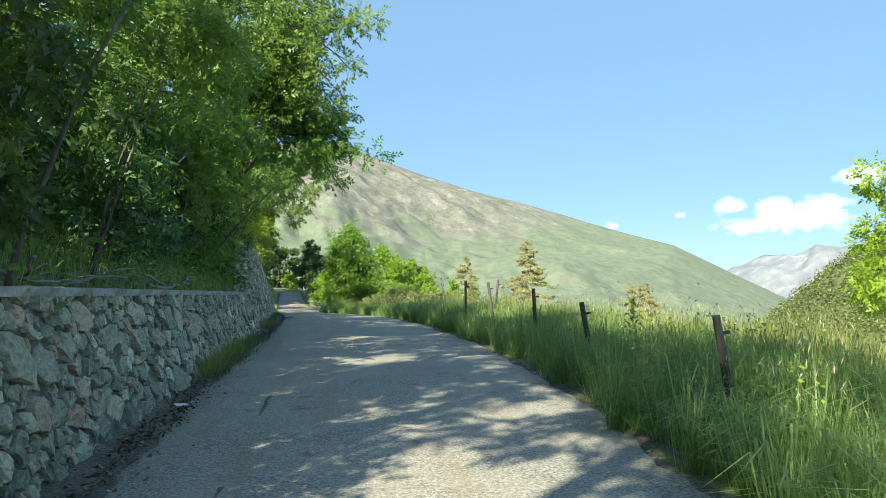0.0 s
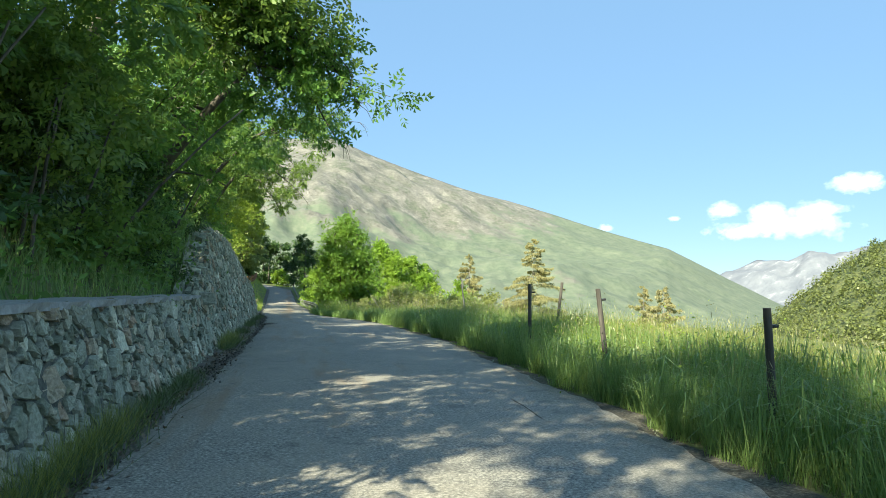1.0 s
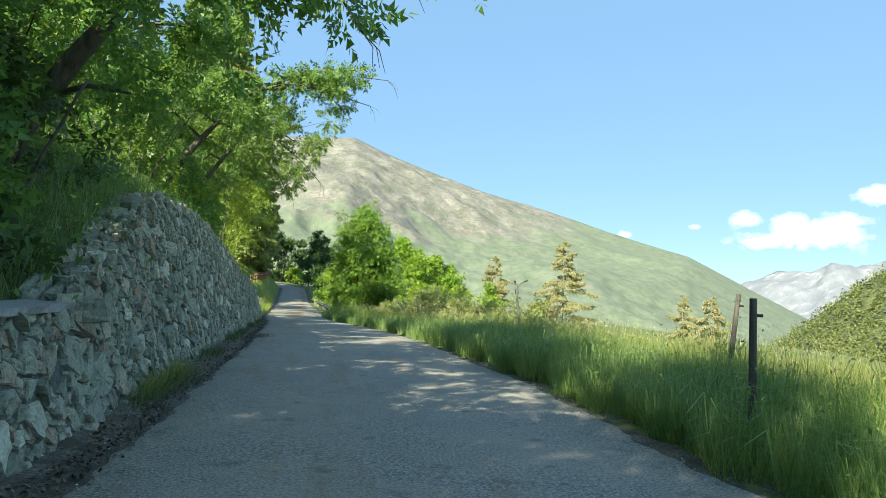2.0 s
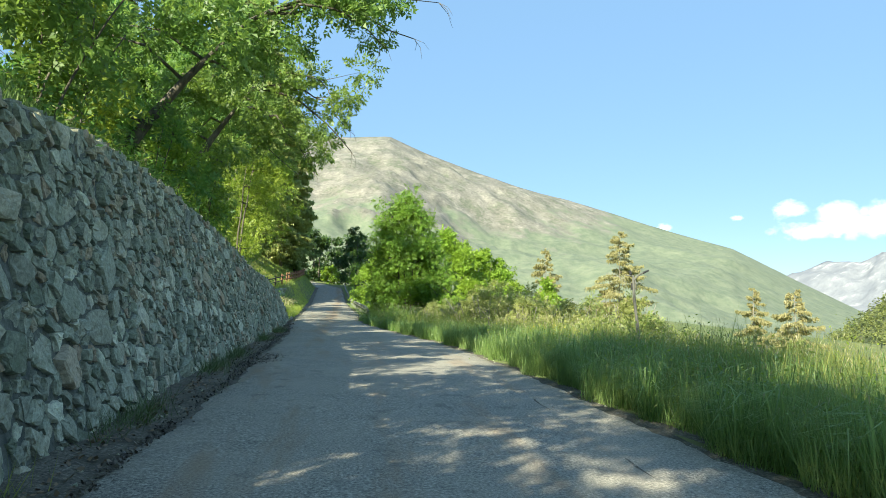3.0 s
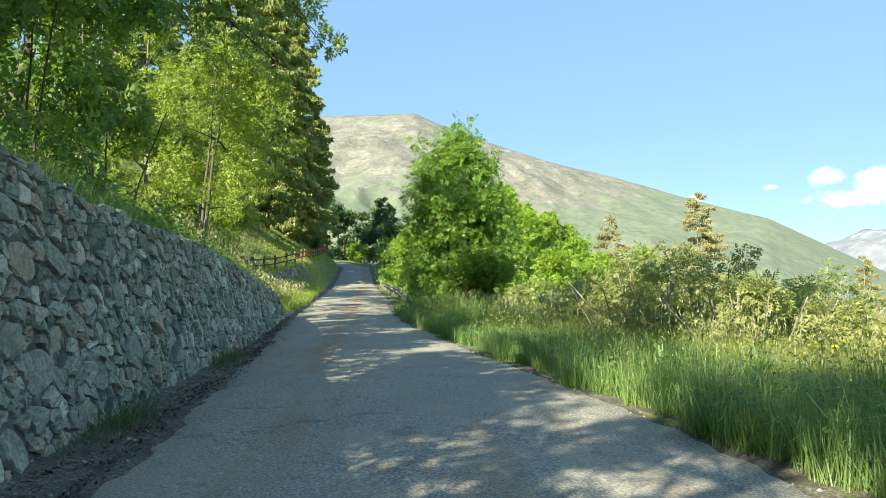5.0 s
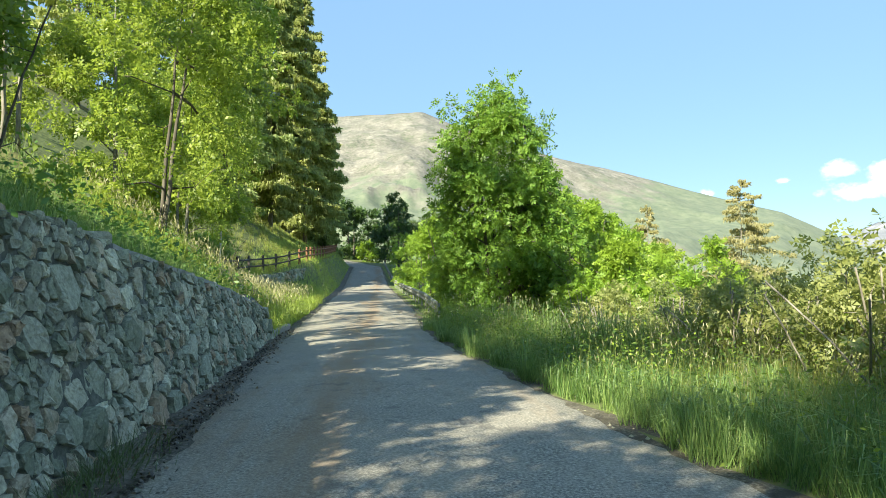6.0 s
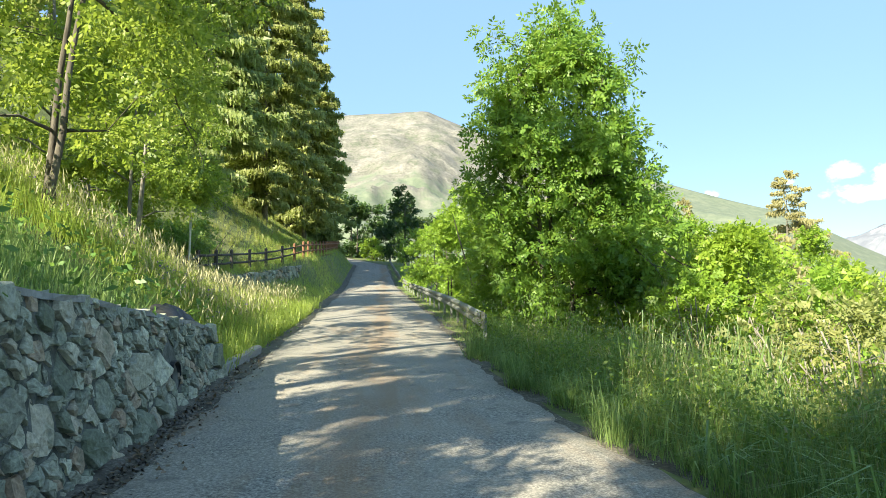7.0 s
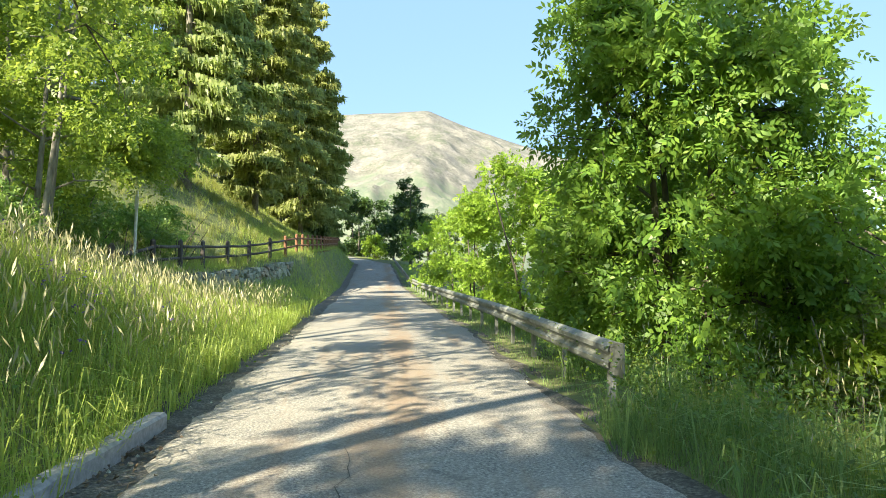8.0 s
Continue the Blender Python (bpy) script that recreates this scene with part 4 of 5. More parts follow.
slope_tree(-9.0, 13, 5.5, 3.0, 9000, 20)
top_rng = np.random.default_rng(78)
for n in range(16):
    yy = 19.5 + n * 1.75 + top_rng.uniform(-0.4, 0.4)
    crown_tree("shrub", foot(-3.5 - top_rng.uniform(0, 1.2), yy), top_rng.uniform(1.6, 3.2), top_rng.uniform(0.8, 1.2), LEAF_DARK if n % 3 else LEAF_MAPLE, 0.28, 2300, 340 + n, "leafy green bush growing above the high wall", trunk_r=0.02, base=0.02, group="bushes above the high wall", stems=3, category="shrub")
under = np.random.default_rng(77)
for n in range(27):
    yy = -1.0 + n * 0.72 + under.uniform(-0.3, 0.3)
    # two in three take the leaf colour already darkened for canopy shade
    crown_tree("shrub", foot(-2.55 - under.uniform(0, 1.0) - 0.7 * (n % 2), yy), under.uniform(1.6, 3.2), under.uniform(0.9, 1.25), LEAF_SHADED if n % 3 else LEAF_DARK, 0.21, 3000, 300 + n, "shaded dark leafy shrub growing above the low wall", trunk_r=0.03, base=0.0, group="undergrowth shrubs", stems=3, category="shrub", gaps=-0.6)
for n, (x, y, h, r) in enumerate(((-3.2, 13.6, 3.0, 1.3), (-3.5, 15.4, 3.2, 1.4), (-3.3, 17.4, 2.8, 1.2), (-4.6, 16.6, 3.6, 1.5), (-4.4, 19.6, 3.2, 1.3))):
    crown_tree("shrub", foot(x, y), h, r, LEAF_DARK, 0.26, 5200, 395 + n, "shaded dark leafy shrub growing above the low wall", trunk_r=0.03, base=0.0, group="undergrowth shrubs", stems=2, category="shrub", gaps=-0.7)
MAPLE_LABEL = "spreading maple with pale trunk and sunlit yellow-green leaves"
maple = dict(group=FOREST, broad=0.62, pairs=2, gaps=-0.08, clump=85)
crown_tree("maple_tree", foot(-4.75, 54.2), 7.6, 2.9, LEAF_MAPLE, 0.20, 38000, 31, MAPLE_LABEL, plain=False, trunk_r=0.085, base=0.20, lean=(0.5, 0.9), bark=BARK, stems=2, reach=((0.2, 7.6, 2.6), (1.6, 3.6, 5.6), (0.9, 5.4, 4.2)), **maple)
crown_tree("maple_tree", foot(-9.2, 55.5), 11.0, 2.7, LEAF_LIME, 0.21, 34000, 32, MAPLE_LABEL, trunk_r=0.11, base=0.5, bark=BARK_PALE, stems=4, **maple)
crown_tree("maple_tree", foot(-7.6, 65.5), 11.0, 2.9, LEAF_MAPLE, 0.24, 36000, 33, MAPLE_LABEL, trunk_r=0.13, base=0.14, lean=(0.3, 2.0), bark=BARK_PALE, stems=3, reach=((1.0, 8.0, 3.2), (2.2, 3.7, 3.0)), **maple)
crown_tree("maple_tree", foot(-10.9, 67.4), 12.5, 2.9, LEAF_MAPLE, 0.34, 13000, 34, MAPLE_LABEL, trunk_r=0.13, base=0.06, bark=BARK_PALE, **maple)

crown_tree("maple_tree", foot(-14.0, 64.5), 11, 3.4, LEAF_MAPLE, 0.36, 13000, 35, MAPLE_LABEL, trunk_r=0.14, base=0.08, bark=BARK_PALE, **maple)
crown_tree("maple_tree", foot(-25.0, 73.0), 12.0, 2.8, LEAF_MAPLE, 0.38, 11000, 36, MAPLE_LABEL, trunk_r=0.14, base=0.08, bark=BARK_PALE, **maple)
# two maples added at the edge of view to shade the fence and path
crown_tree("maple_tree", foot(-11.5, 71.5), 8.5, 2.8, LEAF_MAPLE, 0.34, 12000, 38, MAPLE_LABEL, trunk_r=0.13, base=0.05, bark=BARK_PALE, **maple)
crown_tree("maple_tree", foot(-13.2, 75.0), 9.5, 2.8, LEAF_MAPLE, 0.36, 11000, 39, MAPLE_LABEL, trunk_r=0.13, base=0.05, bark=BARK_PALE, **maple)
crown_tree("maple_tree", foot(-15.5, 58.0), 7, 2.8, LEAF_MAPLE, 0.36, 10000, 37, MAPLE_LABEL, trunk_r=0.14, base=0.08, bark=BARK_PALE, **maple)
bank_rng = np.random.default_rng(79)
for n in range(15):
    yy = 62.0 + n * 1.25 + bank_rng.uniform(-0.4, 0.4)
    crown_tree("shrub", foot(float(fence_x(yy)) - bank_rng.uniform(1.5, 3.6), yy), bank_rng.uniform(1.0, 2.0), bank_rng.uniform(0.8, 1.3), LEAF_DARK, 0.24, 2300, 360 + n, "dark leafy bush under the maples", trunk_r=0.02, base=0.02, group="bushes under the maples", stems=3, category="shrub")

SPRUCE_LABEL = "tall spruce with drooping green boughs on the bank"
for n, (x, y, h, r, low, full) in enumerate(((-11.4, 90, 35, 5.2, 0.05, 3.0), (-9.8, 102, 36, 5.6, 0.04, 2.8), (-7.9, 114, 29, 5.2, 0.05, 2.2), (-17.5, 110, 34, 5.2, 0.04, 1.1), (-6.8, 126, 20, 4.0, 0.04, 1.8),
                                                 (-14.5, 118, 34, 5.2, 0.04, 1.0), (-22.0, 106, 33, 5.2, 0.04, 1.0), (-27.0, 101, 33, 5.2, 0.04, 1.0), (-10.5, 124, 30, 5.0, 0.03, 1.0))):
    conifer("spruce_tree", foot(x, y), h, r, NEEDLE, 50 + n, SPRUCE_LABEL, "spruces above the fence", density=full, trunk_r=0.24, bare=low, size=0.56, bark=BARK_PALE)

FAR_LABEL = "broad-leaved tree with shade-darkened leaves where the road bends"
for n, (x, y, h, r) in enumerate(((-9.5, 130, 10, 3.2), (-5.4, 161, 11, 3.4), (-4.0, 152, 9, 2.6), (-9.0, 168, 13, 4.5), (3.0, 132, 10.5, 3.2), (3.6, 150, 10, 3.4), (-13, 152, 12, 4.0), (7, 160, 9, 4), (-2.0, 166, 11, 3.6), (1.2, 156, 10.5, 3.4), (-10.5, 143, 11, 3.4))):
    # shade at the bend comes from the darkened leaf colour
    crown_tree("tree", foot(x, y), h, r, LEAF_SHADED, 0.6, 5500, 70 + n, FAR_LABEL, base=0.0, broad=0.8, taper=0.35, gaps=-0.7, group="trees at the bend")
crown_tree("bush", foot(-1.35, 143), 3.3, 1.9, LEAF_LIME, 0.34, 7000, 79, "bright green bush at the end of the road", base=0.02, broad=0.8, category="bush")

# ---- trees and shrubs below the road ----
at = foot(4.95, 60.6)
crown_tree("ash_tree", at, 7.7, 2.15, LEAF_ASH, 0.25, 88000, 41, "leafy green ash tree below the guard rail", trunk_r=0.15, base=0.06, stems=3, bark=BARK, taper=0.30, broad=0.5, gaps=-0.42, lean=(-0.2, -0.5), tufts=10, plain=False,
           reach=((-0.8, -0.5, 7.7), (-0.3, -0.6, 7.9), (0.5, -1.9, 6.9), (-1.7, -1.2, 4.6), (-1.9, -1.0, 3.6), (-2.0, -1.0, 5.6), (-1.4, -0.8, 6.3), (1.4, -1.4, 5.0), (2.5, -1.6, 3.2), (2.3, -1.2, 3.9), (3.0, -1.5, 2.3), (2.4, -2.0, 1.5), (1.6, -2.2, 2.4)))
LIME_LABEL = "bright yellow-green sapling beside the guard rail"
for n, (x, y, h, r) in enumerate(((4.2, 74, 6.0, 2.0), (4.0, 80, 5.4, 2.0), (4.4, 67.5, 4.7, 1.7), (3.9, 87, 5.2, 2.0), (3.6, 95, 5.0, 2.0), (5.6, 84, 5.6, 2.2), (3.2, 104, 5.0, 2.0), (6.2, 72, 5.0, 1.9))):
    crown_tree("sapling", foot(x, y), h, r, LEAF_LIME, 0.24, 12000 if y < 82 else 6000, 90 + n, LIME_LABEL, trunk_r=0.06, base=0.05, group="saplings along the rail", stems=3, broad=0.7, plain=y > 68)
for n, (x, y, top, r) in enumerate(((8.7, 58.4, 2.4, 1.4), (9.0, 60.6, 2.6, 1.6), (10.4, 62.0, 2.8, 1.7), (9.0, 72.0, 6.9, 2.6), (10.8, 75.0, 6.5, 2.6), (12.9, 76.5, 5.5, 2.5), (14.7, 77.5, 4.6, 2.4), (10.2, 70.5, 5.0, 2.2), (12.0, 73.0, 4.7, 2.2), (13.6, 71.5, 3.4, 2.0), (12.0, 64.0, 2.6, 1.7), (13.4, 66.0, 2.4, 1.8), (16.3, 67.2, 2.8, 1.7), (14.9, 63.5, 1.7, 1.6), (11.5, 59.0, 1.4, 1.5))):
    spot = foot(x, y)
    crown_tree("sapling", spot, top - spot[2], r, LEAF_LIME, 0.22 if y < 70 else 0.30, 10000 if y < 70 else 14000, 110 + n, "young yellow-green tree in the meadow", trunk_r=0.06, base=0.05, group="saplings in the meadow", stems=2, broad=0.7)
crown_tree("young_tree", foot(16.6, 12.3), 6.4, 1.6, LEAF_LIME, 0.30, 6000, 120, "young green tree in the meadow beside the fence", trunk_r=0.06, base=0.2)
shrub_rng = np.random.default_rng(5)
for n in range(26):
    y = shrub_rng.uniform(48, 70)
    x = 8.4 + 0.06 * (y - 40) + 15 * shrub_rng.uniform(0, 1) ** 1.2
    crown_tree("shrub", foot(x, y), shrub_rng.uniform(1.7, 2.6) + 0.03 * (y - 40) - 0.03 * max(0, x - 12), shrub_rng.uniform(1.0, 1.5), LEAF_OLIVE, 0.22, 2200, 130 + n, "pale olive shrub in the sloping meadow", trunk_r=0.035, base=0.02, group="meadow shrubs", stems=4, broad=0.6, category="shrub", bark=BARK_PALE)
for n in range(36):
    y = shrub_rng.uniform(33, 49)
    x = 7.1 + 0.05 * (y - 35) + 9 * shrub_rng.uniform(0, 1) ** 1.2
    crown_tree("shrub", foot(x, y), max(0.6, float(INTERP(x, [7.5, 8.5, 10, 12, 16], [1.6, 1.4, 0.75, 0.4, 0.1])) + 0.04 * (y - 40) - float(land(x, y)) + shrub_rng.uniform(-0.25, 0.2)), shrub_rng.uniform(0.9, 1.35), LEAF_OLIVE, 0.17, 2500, 240 + n, "pale olive shrub in the sloping meadow", trunk_r=0.03, base=0.0, group="meadow shrubs", stems=3, broad=0.6, category="shrub", bark=BARK_PALE, gaps=-0.6)
for n in range(16):
    y = 41.8 + 0.6 * n + shrub_rng.uniform(-0.3, 0.3)
    x = float(road_right(y)) + 2.8 + 1.7 * shrub_rng.uniform(0, 1)
    crown_tree("shrub", foot(x, y), shrub_rng.uniform(1.5, 2.0), shrub_rng.uniform(0.6, 0.9), LEAF_OLIVE, 0.14, 2600, 420 + n, "slender pale willow shrub behind the roadside grass", trunk_r=0.02, base=0.02, group="willow shrubs", stems=6, broad=0.5, category="shrub", bark=BARK_PALE, gaps=-0.4)
for n in range(52):
    y = 41.5 + 0.44 * n + shrub_rng.uniform(-0.6, 0.6)
    x = float(road_right(y)) + 3.4 + 0.05 * (y - 41) + 5.2 * shrub_rng.uniform(0, 1)
    lime = n > 20 and n % 3 > 0
    crown_tree("shrub", foot(x, y), shrub_rng.uniform(1.7, 2.6) + 0.035 * max(0, y - 46), shrub_rng.uniform(0.85, 1.25), LEAF_LIME if lime else LEAF_OLIVE, 0.20 if lime else 0.17, 2300, 180 + n, "young yellow-green shrub among tall roadside grass", trunk_r=0.025, base=0.02, group="roadside shrubs", stems=4, broad=0.6, category="shrub", bark=BARK_PALE, gaps=-0.5)
for n, (x, y, h, r) in enumerate(((36.6, 101.6, 15.0, 7.2), (25.7, 98.6, 11.4, 3.8), (44, 77, 8.5, 3.8), (52, 96, 9.5, 3.8))):
    conifer("larch_tree", foot(x, y), h, r, NEEDLE_TAN, 60 + n, "sparse tan larch standing in the meadow", "larches in the meadow", density=2.4, trunk_r=0.10, bare=0.04, ragged=0.4, size=0.34, bark=BARK_PALE)

# ---- grass ----
g = np.random.default_rng(21)


def along_right(y0, y1, d0, d1):
    def f(n):
        y = g.uniform(y0, y1, n)
        edge = 0.09 * np.sin(y * 1.9) + 0.08 * np.sin(y * 4.3 + 1) + 0.05 * np.sin(y * 9.1 + 2)
        return road_right(y) + d0 + edge + (d1 - d0) * g.uniform(0, 1, n) ** 1.2 * g.uniform(0.72, 1.25, n), y
    return f


def along_left(y0, y1, d0, d1):
    def f(n):
        y = g.uniform(y0, y1, n)
        return road_left(y) - 0.4 - d0 - (d1 - d0) * g.uniform(0, 1, n), y
    return f


def behind_wall(y0, y1, d):
    def f(n):
        y = g.uniform(y0, y1, n)
        return wall_x(y) - BATTER * (wall_top(y) - road_z(y)) - 0.36 - d * g.uniform(0, 1, n), y
    return f


grass_field("verge_grass", ((126000, along_right(-7, 56, 0.08, 2.8)), (14000, along_right(54, 130, 0.7, 2.4))), 0.66, 0.005, GRASS, "tall green grass along the road edge", g)
grass_field("meadow_grass", ((62000, along_right(-9, 60, 1.6, 10.5)), (36000, along_right(-8, 90, 5, 36))), 0.78, 0.0105, GRASS_DRY, "pale seeding meadow grass below the road", g)
# both bank fields use the grass colour brightened for sun
grass_field("bank_hay", ((15000, along_left(53.4, 69, -0.2, 4.8)), (9000, along_left(69, 100, 0, 5.0))), 0.46, 0.007, GRASS_SUNLIT, "pale yellow-green seeding grass on the bank", g)
grass_field("bank_grass", ((20000, along_left(53.4, 68, -0.2, 4.6)), (26000, along_left(67, 128, 0, 5.0)), (26000, along_left(66, 112, 3.6, 15))), 0.40, 0.009, GRASS_SUNLIT, "grass on the bank past the wall, coloured bright as if sunlit", g)
grass_field("slope_grass", ((5000, behind_wall(-3, 17.5, 1.6)), (26000, behind_wall(17.5, 53.4, 2.6)), (16000, behind_wall(36, 53.4, 9)), (16000, along_left(53.4, 76, 4.6, 12))), 0.5, 0.009, GRASS, "shaded grass on top of the stone wall", g)


# coarse arching blades between the finer ones
def coarse_grass(name, f, n, length, label, mat, tuft=1):
    x, y = (np.repeat(v, tuft) for v in f(n // tuft))
    n = len(x)
    x, y = x + g.normal(0, 0.05, n) * (tuft > 1), y + g.normal(0, 0.05, n) * (tuft > 1)
    length = length * np.repeat(g.uniform(0.7, 1.3, n // tuft), tuft) * (1 - 0.4 * np.clip((y - 30) / 14, 0, 1) * (x > road_right(y)))
    root = np.stack([x, y, land(x, y) - 0.02], 1)
    a = g.uniform(0, 6.283, n)
    d = np.stack([np.cos(a), np.sin(a), np.zeros(n)], 1)
    s = np.stack([-d[:, 1], d[:, 0], np.zeros(n)], 1) * (0.0048 * g.uniform(0.6, 1.5, n))[:, None]
    ln = (length * g.uniform(0.6, 1.25, n))[:, None]
    up = np.array([0, 0, 1.0])
    mid, tip = root + d * ln * 0.22 + up * ln * 0.72, root + d * ln * 0.72 + up * ln * g.uniform(0.5, 0.85, (n, 1))
    low = np.stack([root - s * 0.6, root + s * 0.6, mid + s, mid - s], 1)
    high = np.stack([mid - s, mid + s, tip + s * 0.1, tip - s * 0.1], 1)
    ob = link(name, fast_quads(name, np.concatenate([low, high]), mat))
    return tagged(ob, label, "grass", kind="stuff")


coarse_grass("coarse_verge_grass", along_right(-2, 56, 0.05, 2.6), 13000, 0.72, "broad arching grass blades along the road edge", GRASS)
coarse_grass("coarse_bank_grass", along_left(53.4, 68, -0.25, 4.6), 9000, 0.62, "broad arching grass blades on the bank", GRASS_SUNLIT)
coarse_grass("verge_tufts", along_right(-2, 52, 0.05, 3.4), 18000, 0.70, "dense bright grass tufts along the road edge", GRASS, 40)
coarse_grass("verge_dark_tufts", along_right(-2, 60, 0.5, 4.5), 10000, 0.85, "dense dark green grass tufts in the verge", GRASS, 36)
coarse_grass("slope_tufts", along_left(76, 104, 3.0, 10), 9000, 0.6, "rough dry grass tufts on the slope above the fence", GRASS_DRY, 30)
coarse_grass("bank_tufts", along_left(53.4, 72, -0.2, 4.8), 14000, 0.55, "dense green grass tufts on the bank", GRASS_SUNLIT, 36)


coarse_grass("tall_reed_grass", along_right(46.5, 54, 1.0, 2.5), 1200, 1.6, "tall reed-like grass tufts in the verge before the ash", GRASS, 30)


def seed_heads(name, f, n, h, label, stalk=0.0028, head=(0.075, 0.011)):
    x, y = f(n)
    z = land(x, y)
    q = blades(x, y, z - 0.02, h, stalk, g, 0.12)
    top = q[:, 2]
    s = leaf_quads(top, *head, g, droop=-3.0, up=0)
    ob = thing(name, Matrix(), label, "grass", kind="stuff")
    link("stalks", fast_quads("stalks", q, GRASS_DRY), ob)
    link("heads", fast_quads("heads", s, SEED), ob)
    return ob


seed_heads("verge_seed_grass", along_right(-2, 56, 0.35, 5.5), 18000, 1.02, "tall grass stalks with tan seed heads", 0.0026, (0.07, 0.009))
seed_heads("bank_seed_grass", along_left(53.6, 70, 0.2, 5.0), 6500, 0.92, "tall grass stalks with tan seed heads on the bank", 0.005, (0.16, 0.020))


def weeds(name, f, n, size, leaf, label, spread=0.16, height=0.25, per=26):
    x, y = f(n)
    z = land(x, y)
    c = np.repeat(np.stack([x, y, z + height * 0.5], 1), per, 0)
    c = c + g.normal(size=c.shape) * np.array([spread, spread, height * 0.4])
    ob = link(name, fast_quads(name, leaf_quads(c, size, size * 0.45, g), leaf))
    return tagged(ob, label, "weeds", kind="stuff")


def wall_foot(n):
    y = np.concatenate([g.normal(c, 0.55, n // 12) for c in (7.2, 8.6, 9.8, 11.5, 13.2, 19.2, 20.5, 24.5, 29, 31.5, 37, 42)])
    return wall_x(y) + 0.06 + np.abs(g.normal(0, 0.16, len(y))), y


x, y = wall_foot(6000)
tagged(link("wall_foot_grass", fast_quads("wall_foot_grass", blades(x, y, road_z(y) - 0.02, 0.30, 0.005, g, 0.6), MULLEIN)), "dark grass tufts at the foot of the wall", "grass", kind="stuff")
y = np.concatenate([g.normal(c, 0.4, 420) for c in (6.9, 8.0, 8.9, 9.9, 19.4, 21.0)])
x = wall_x(y) + 0.04 + np.abs(g.normal(0, 0.12, len(y)))
tagged(link("dry_tufts", fast_quads("dry_tufts", blades(x, y, road_z(y) - 0.02, 0.40, 0.004, g, 0.35), GRASS_DRY)), "tall olive grass growing against the wall", "grass", kind="stuff")
weeds("bank_weeds", along_left(53.8, 68, -0.1, 4.4), 600, 0.06, LEAF_ASH, "leafy green weeds among the bank grass")
weeds("verge_flower_stalks", along_right(0, 60, 0.4, 5.0), 900, 0.05, LEAF_LIME, "bright leafy weeds in the roadside grass", 0.12, 0.75)
weeds("verge_weeds", along_right(0, 56, 0.2, 3.2), 950, 0.055, LEAF_DARK, "leafy green weeds in the roadside grass", 0.18, 0.55)
grass_field("rail_grass", ((9000, along_right(54, 130, 0.10, 0.8)),), 0.2, 0.008, GRASS, "short grass under the guard rail", g)
weeds("verge_nettles", along_right(44, 60, 0.4, 3.0), 500, 0.05, LEAF_DARK, "dark leafy plants in the shaded verge", 0.14, 0.6, 34)
weeds("slope_weeds", behind_wall(-2, 53, 3.2), 650, 0.10, LEAF_DARK, "shaded leafy undergrowth above the wall", 0.3, 0.5, 30)


def flowers(name, f, n, mat, label):
    x, y = f(n)
    z = land(x, y) + 0.55 + g.uniform(-0.2, 0.15, n)
    c = np.repeat(np.stack([x, y, z], 1), 6, 0) + g.normal(size=(n * 6, 3)) * 0.035
    ob = link(name, fast_quads(name, leaf_quads(c, 0.04, 0.032, g, 0, 1.5), mat))
    return tagged(ob, label, "flowers", kind="stuff")


def flower_patch(n):
    y = np.concatenate([g.normal(36.0, 0.9, n // 2), g.normal(33.0, 1.2, n - n // 2)])
    return road_right(y) + 1.6 + np.abs(g.normal(0, 0.6, n)), y


flowers("yellow_flowers", flower_patch, 60, FLOWER, "yellow flowers in the roadside grass")
flowers("violet_flowers", along_left(54, 60, 0.5, 3.0), 60, VIOLET, "violet flowers in the bank grass")


# ---- fence posts in the meadow ----
def meadow_post(x, y, top, lean, r=0.037):
    # x, y and top are those of the post's head
    z = float(land(x, y))
    h = (top - z + 0.3) / math.cos(math.radians(lean[1]))
    ob = thing("fence_post", pose(x - h * math.sin(math.radians(lean[1])), y, z - 0.3, lean[0], lean[1], 0), "weathered grey wooden fence post in tall grass", "fence post", "wire fence posts")
    bm = bmesh.new()
    cyl_bm(bm, r * 1.05, r * 0.92, h, (0, 0, h / 2), sides=9)
    part("post", bm, OLD_OR_SHADED_WOOD, ob)
    bm = bmesh.new()
    box_bm(bm, (0.10, 0.035, 0.03), (0.05, 0, h - 0.16), bevel=0.006)
    part("insulator", bm, BLACK, ob, "small black wire insulator")
    return ob


for x, y, top, lean in ((3.38, 1.7, 1.14, (0, -9)), (3.69, 5.2, 1.22, (0, -10)), (4.25, 8.68, 1.45, (0, -3)), (4.40, 12.35, 1.64, (2, -8)), (4.79, 16.08, 1.76, (0, 0)), (6.70, 19.03, 1.87, (0, 7))):
    meadow_post(x, y, top, lean)

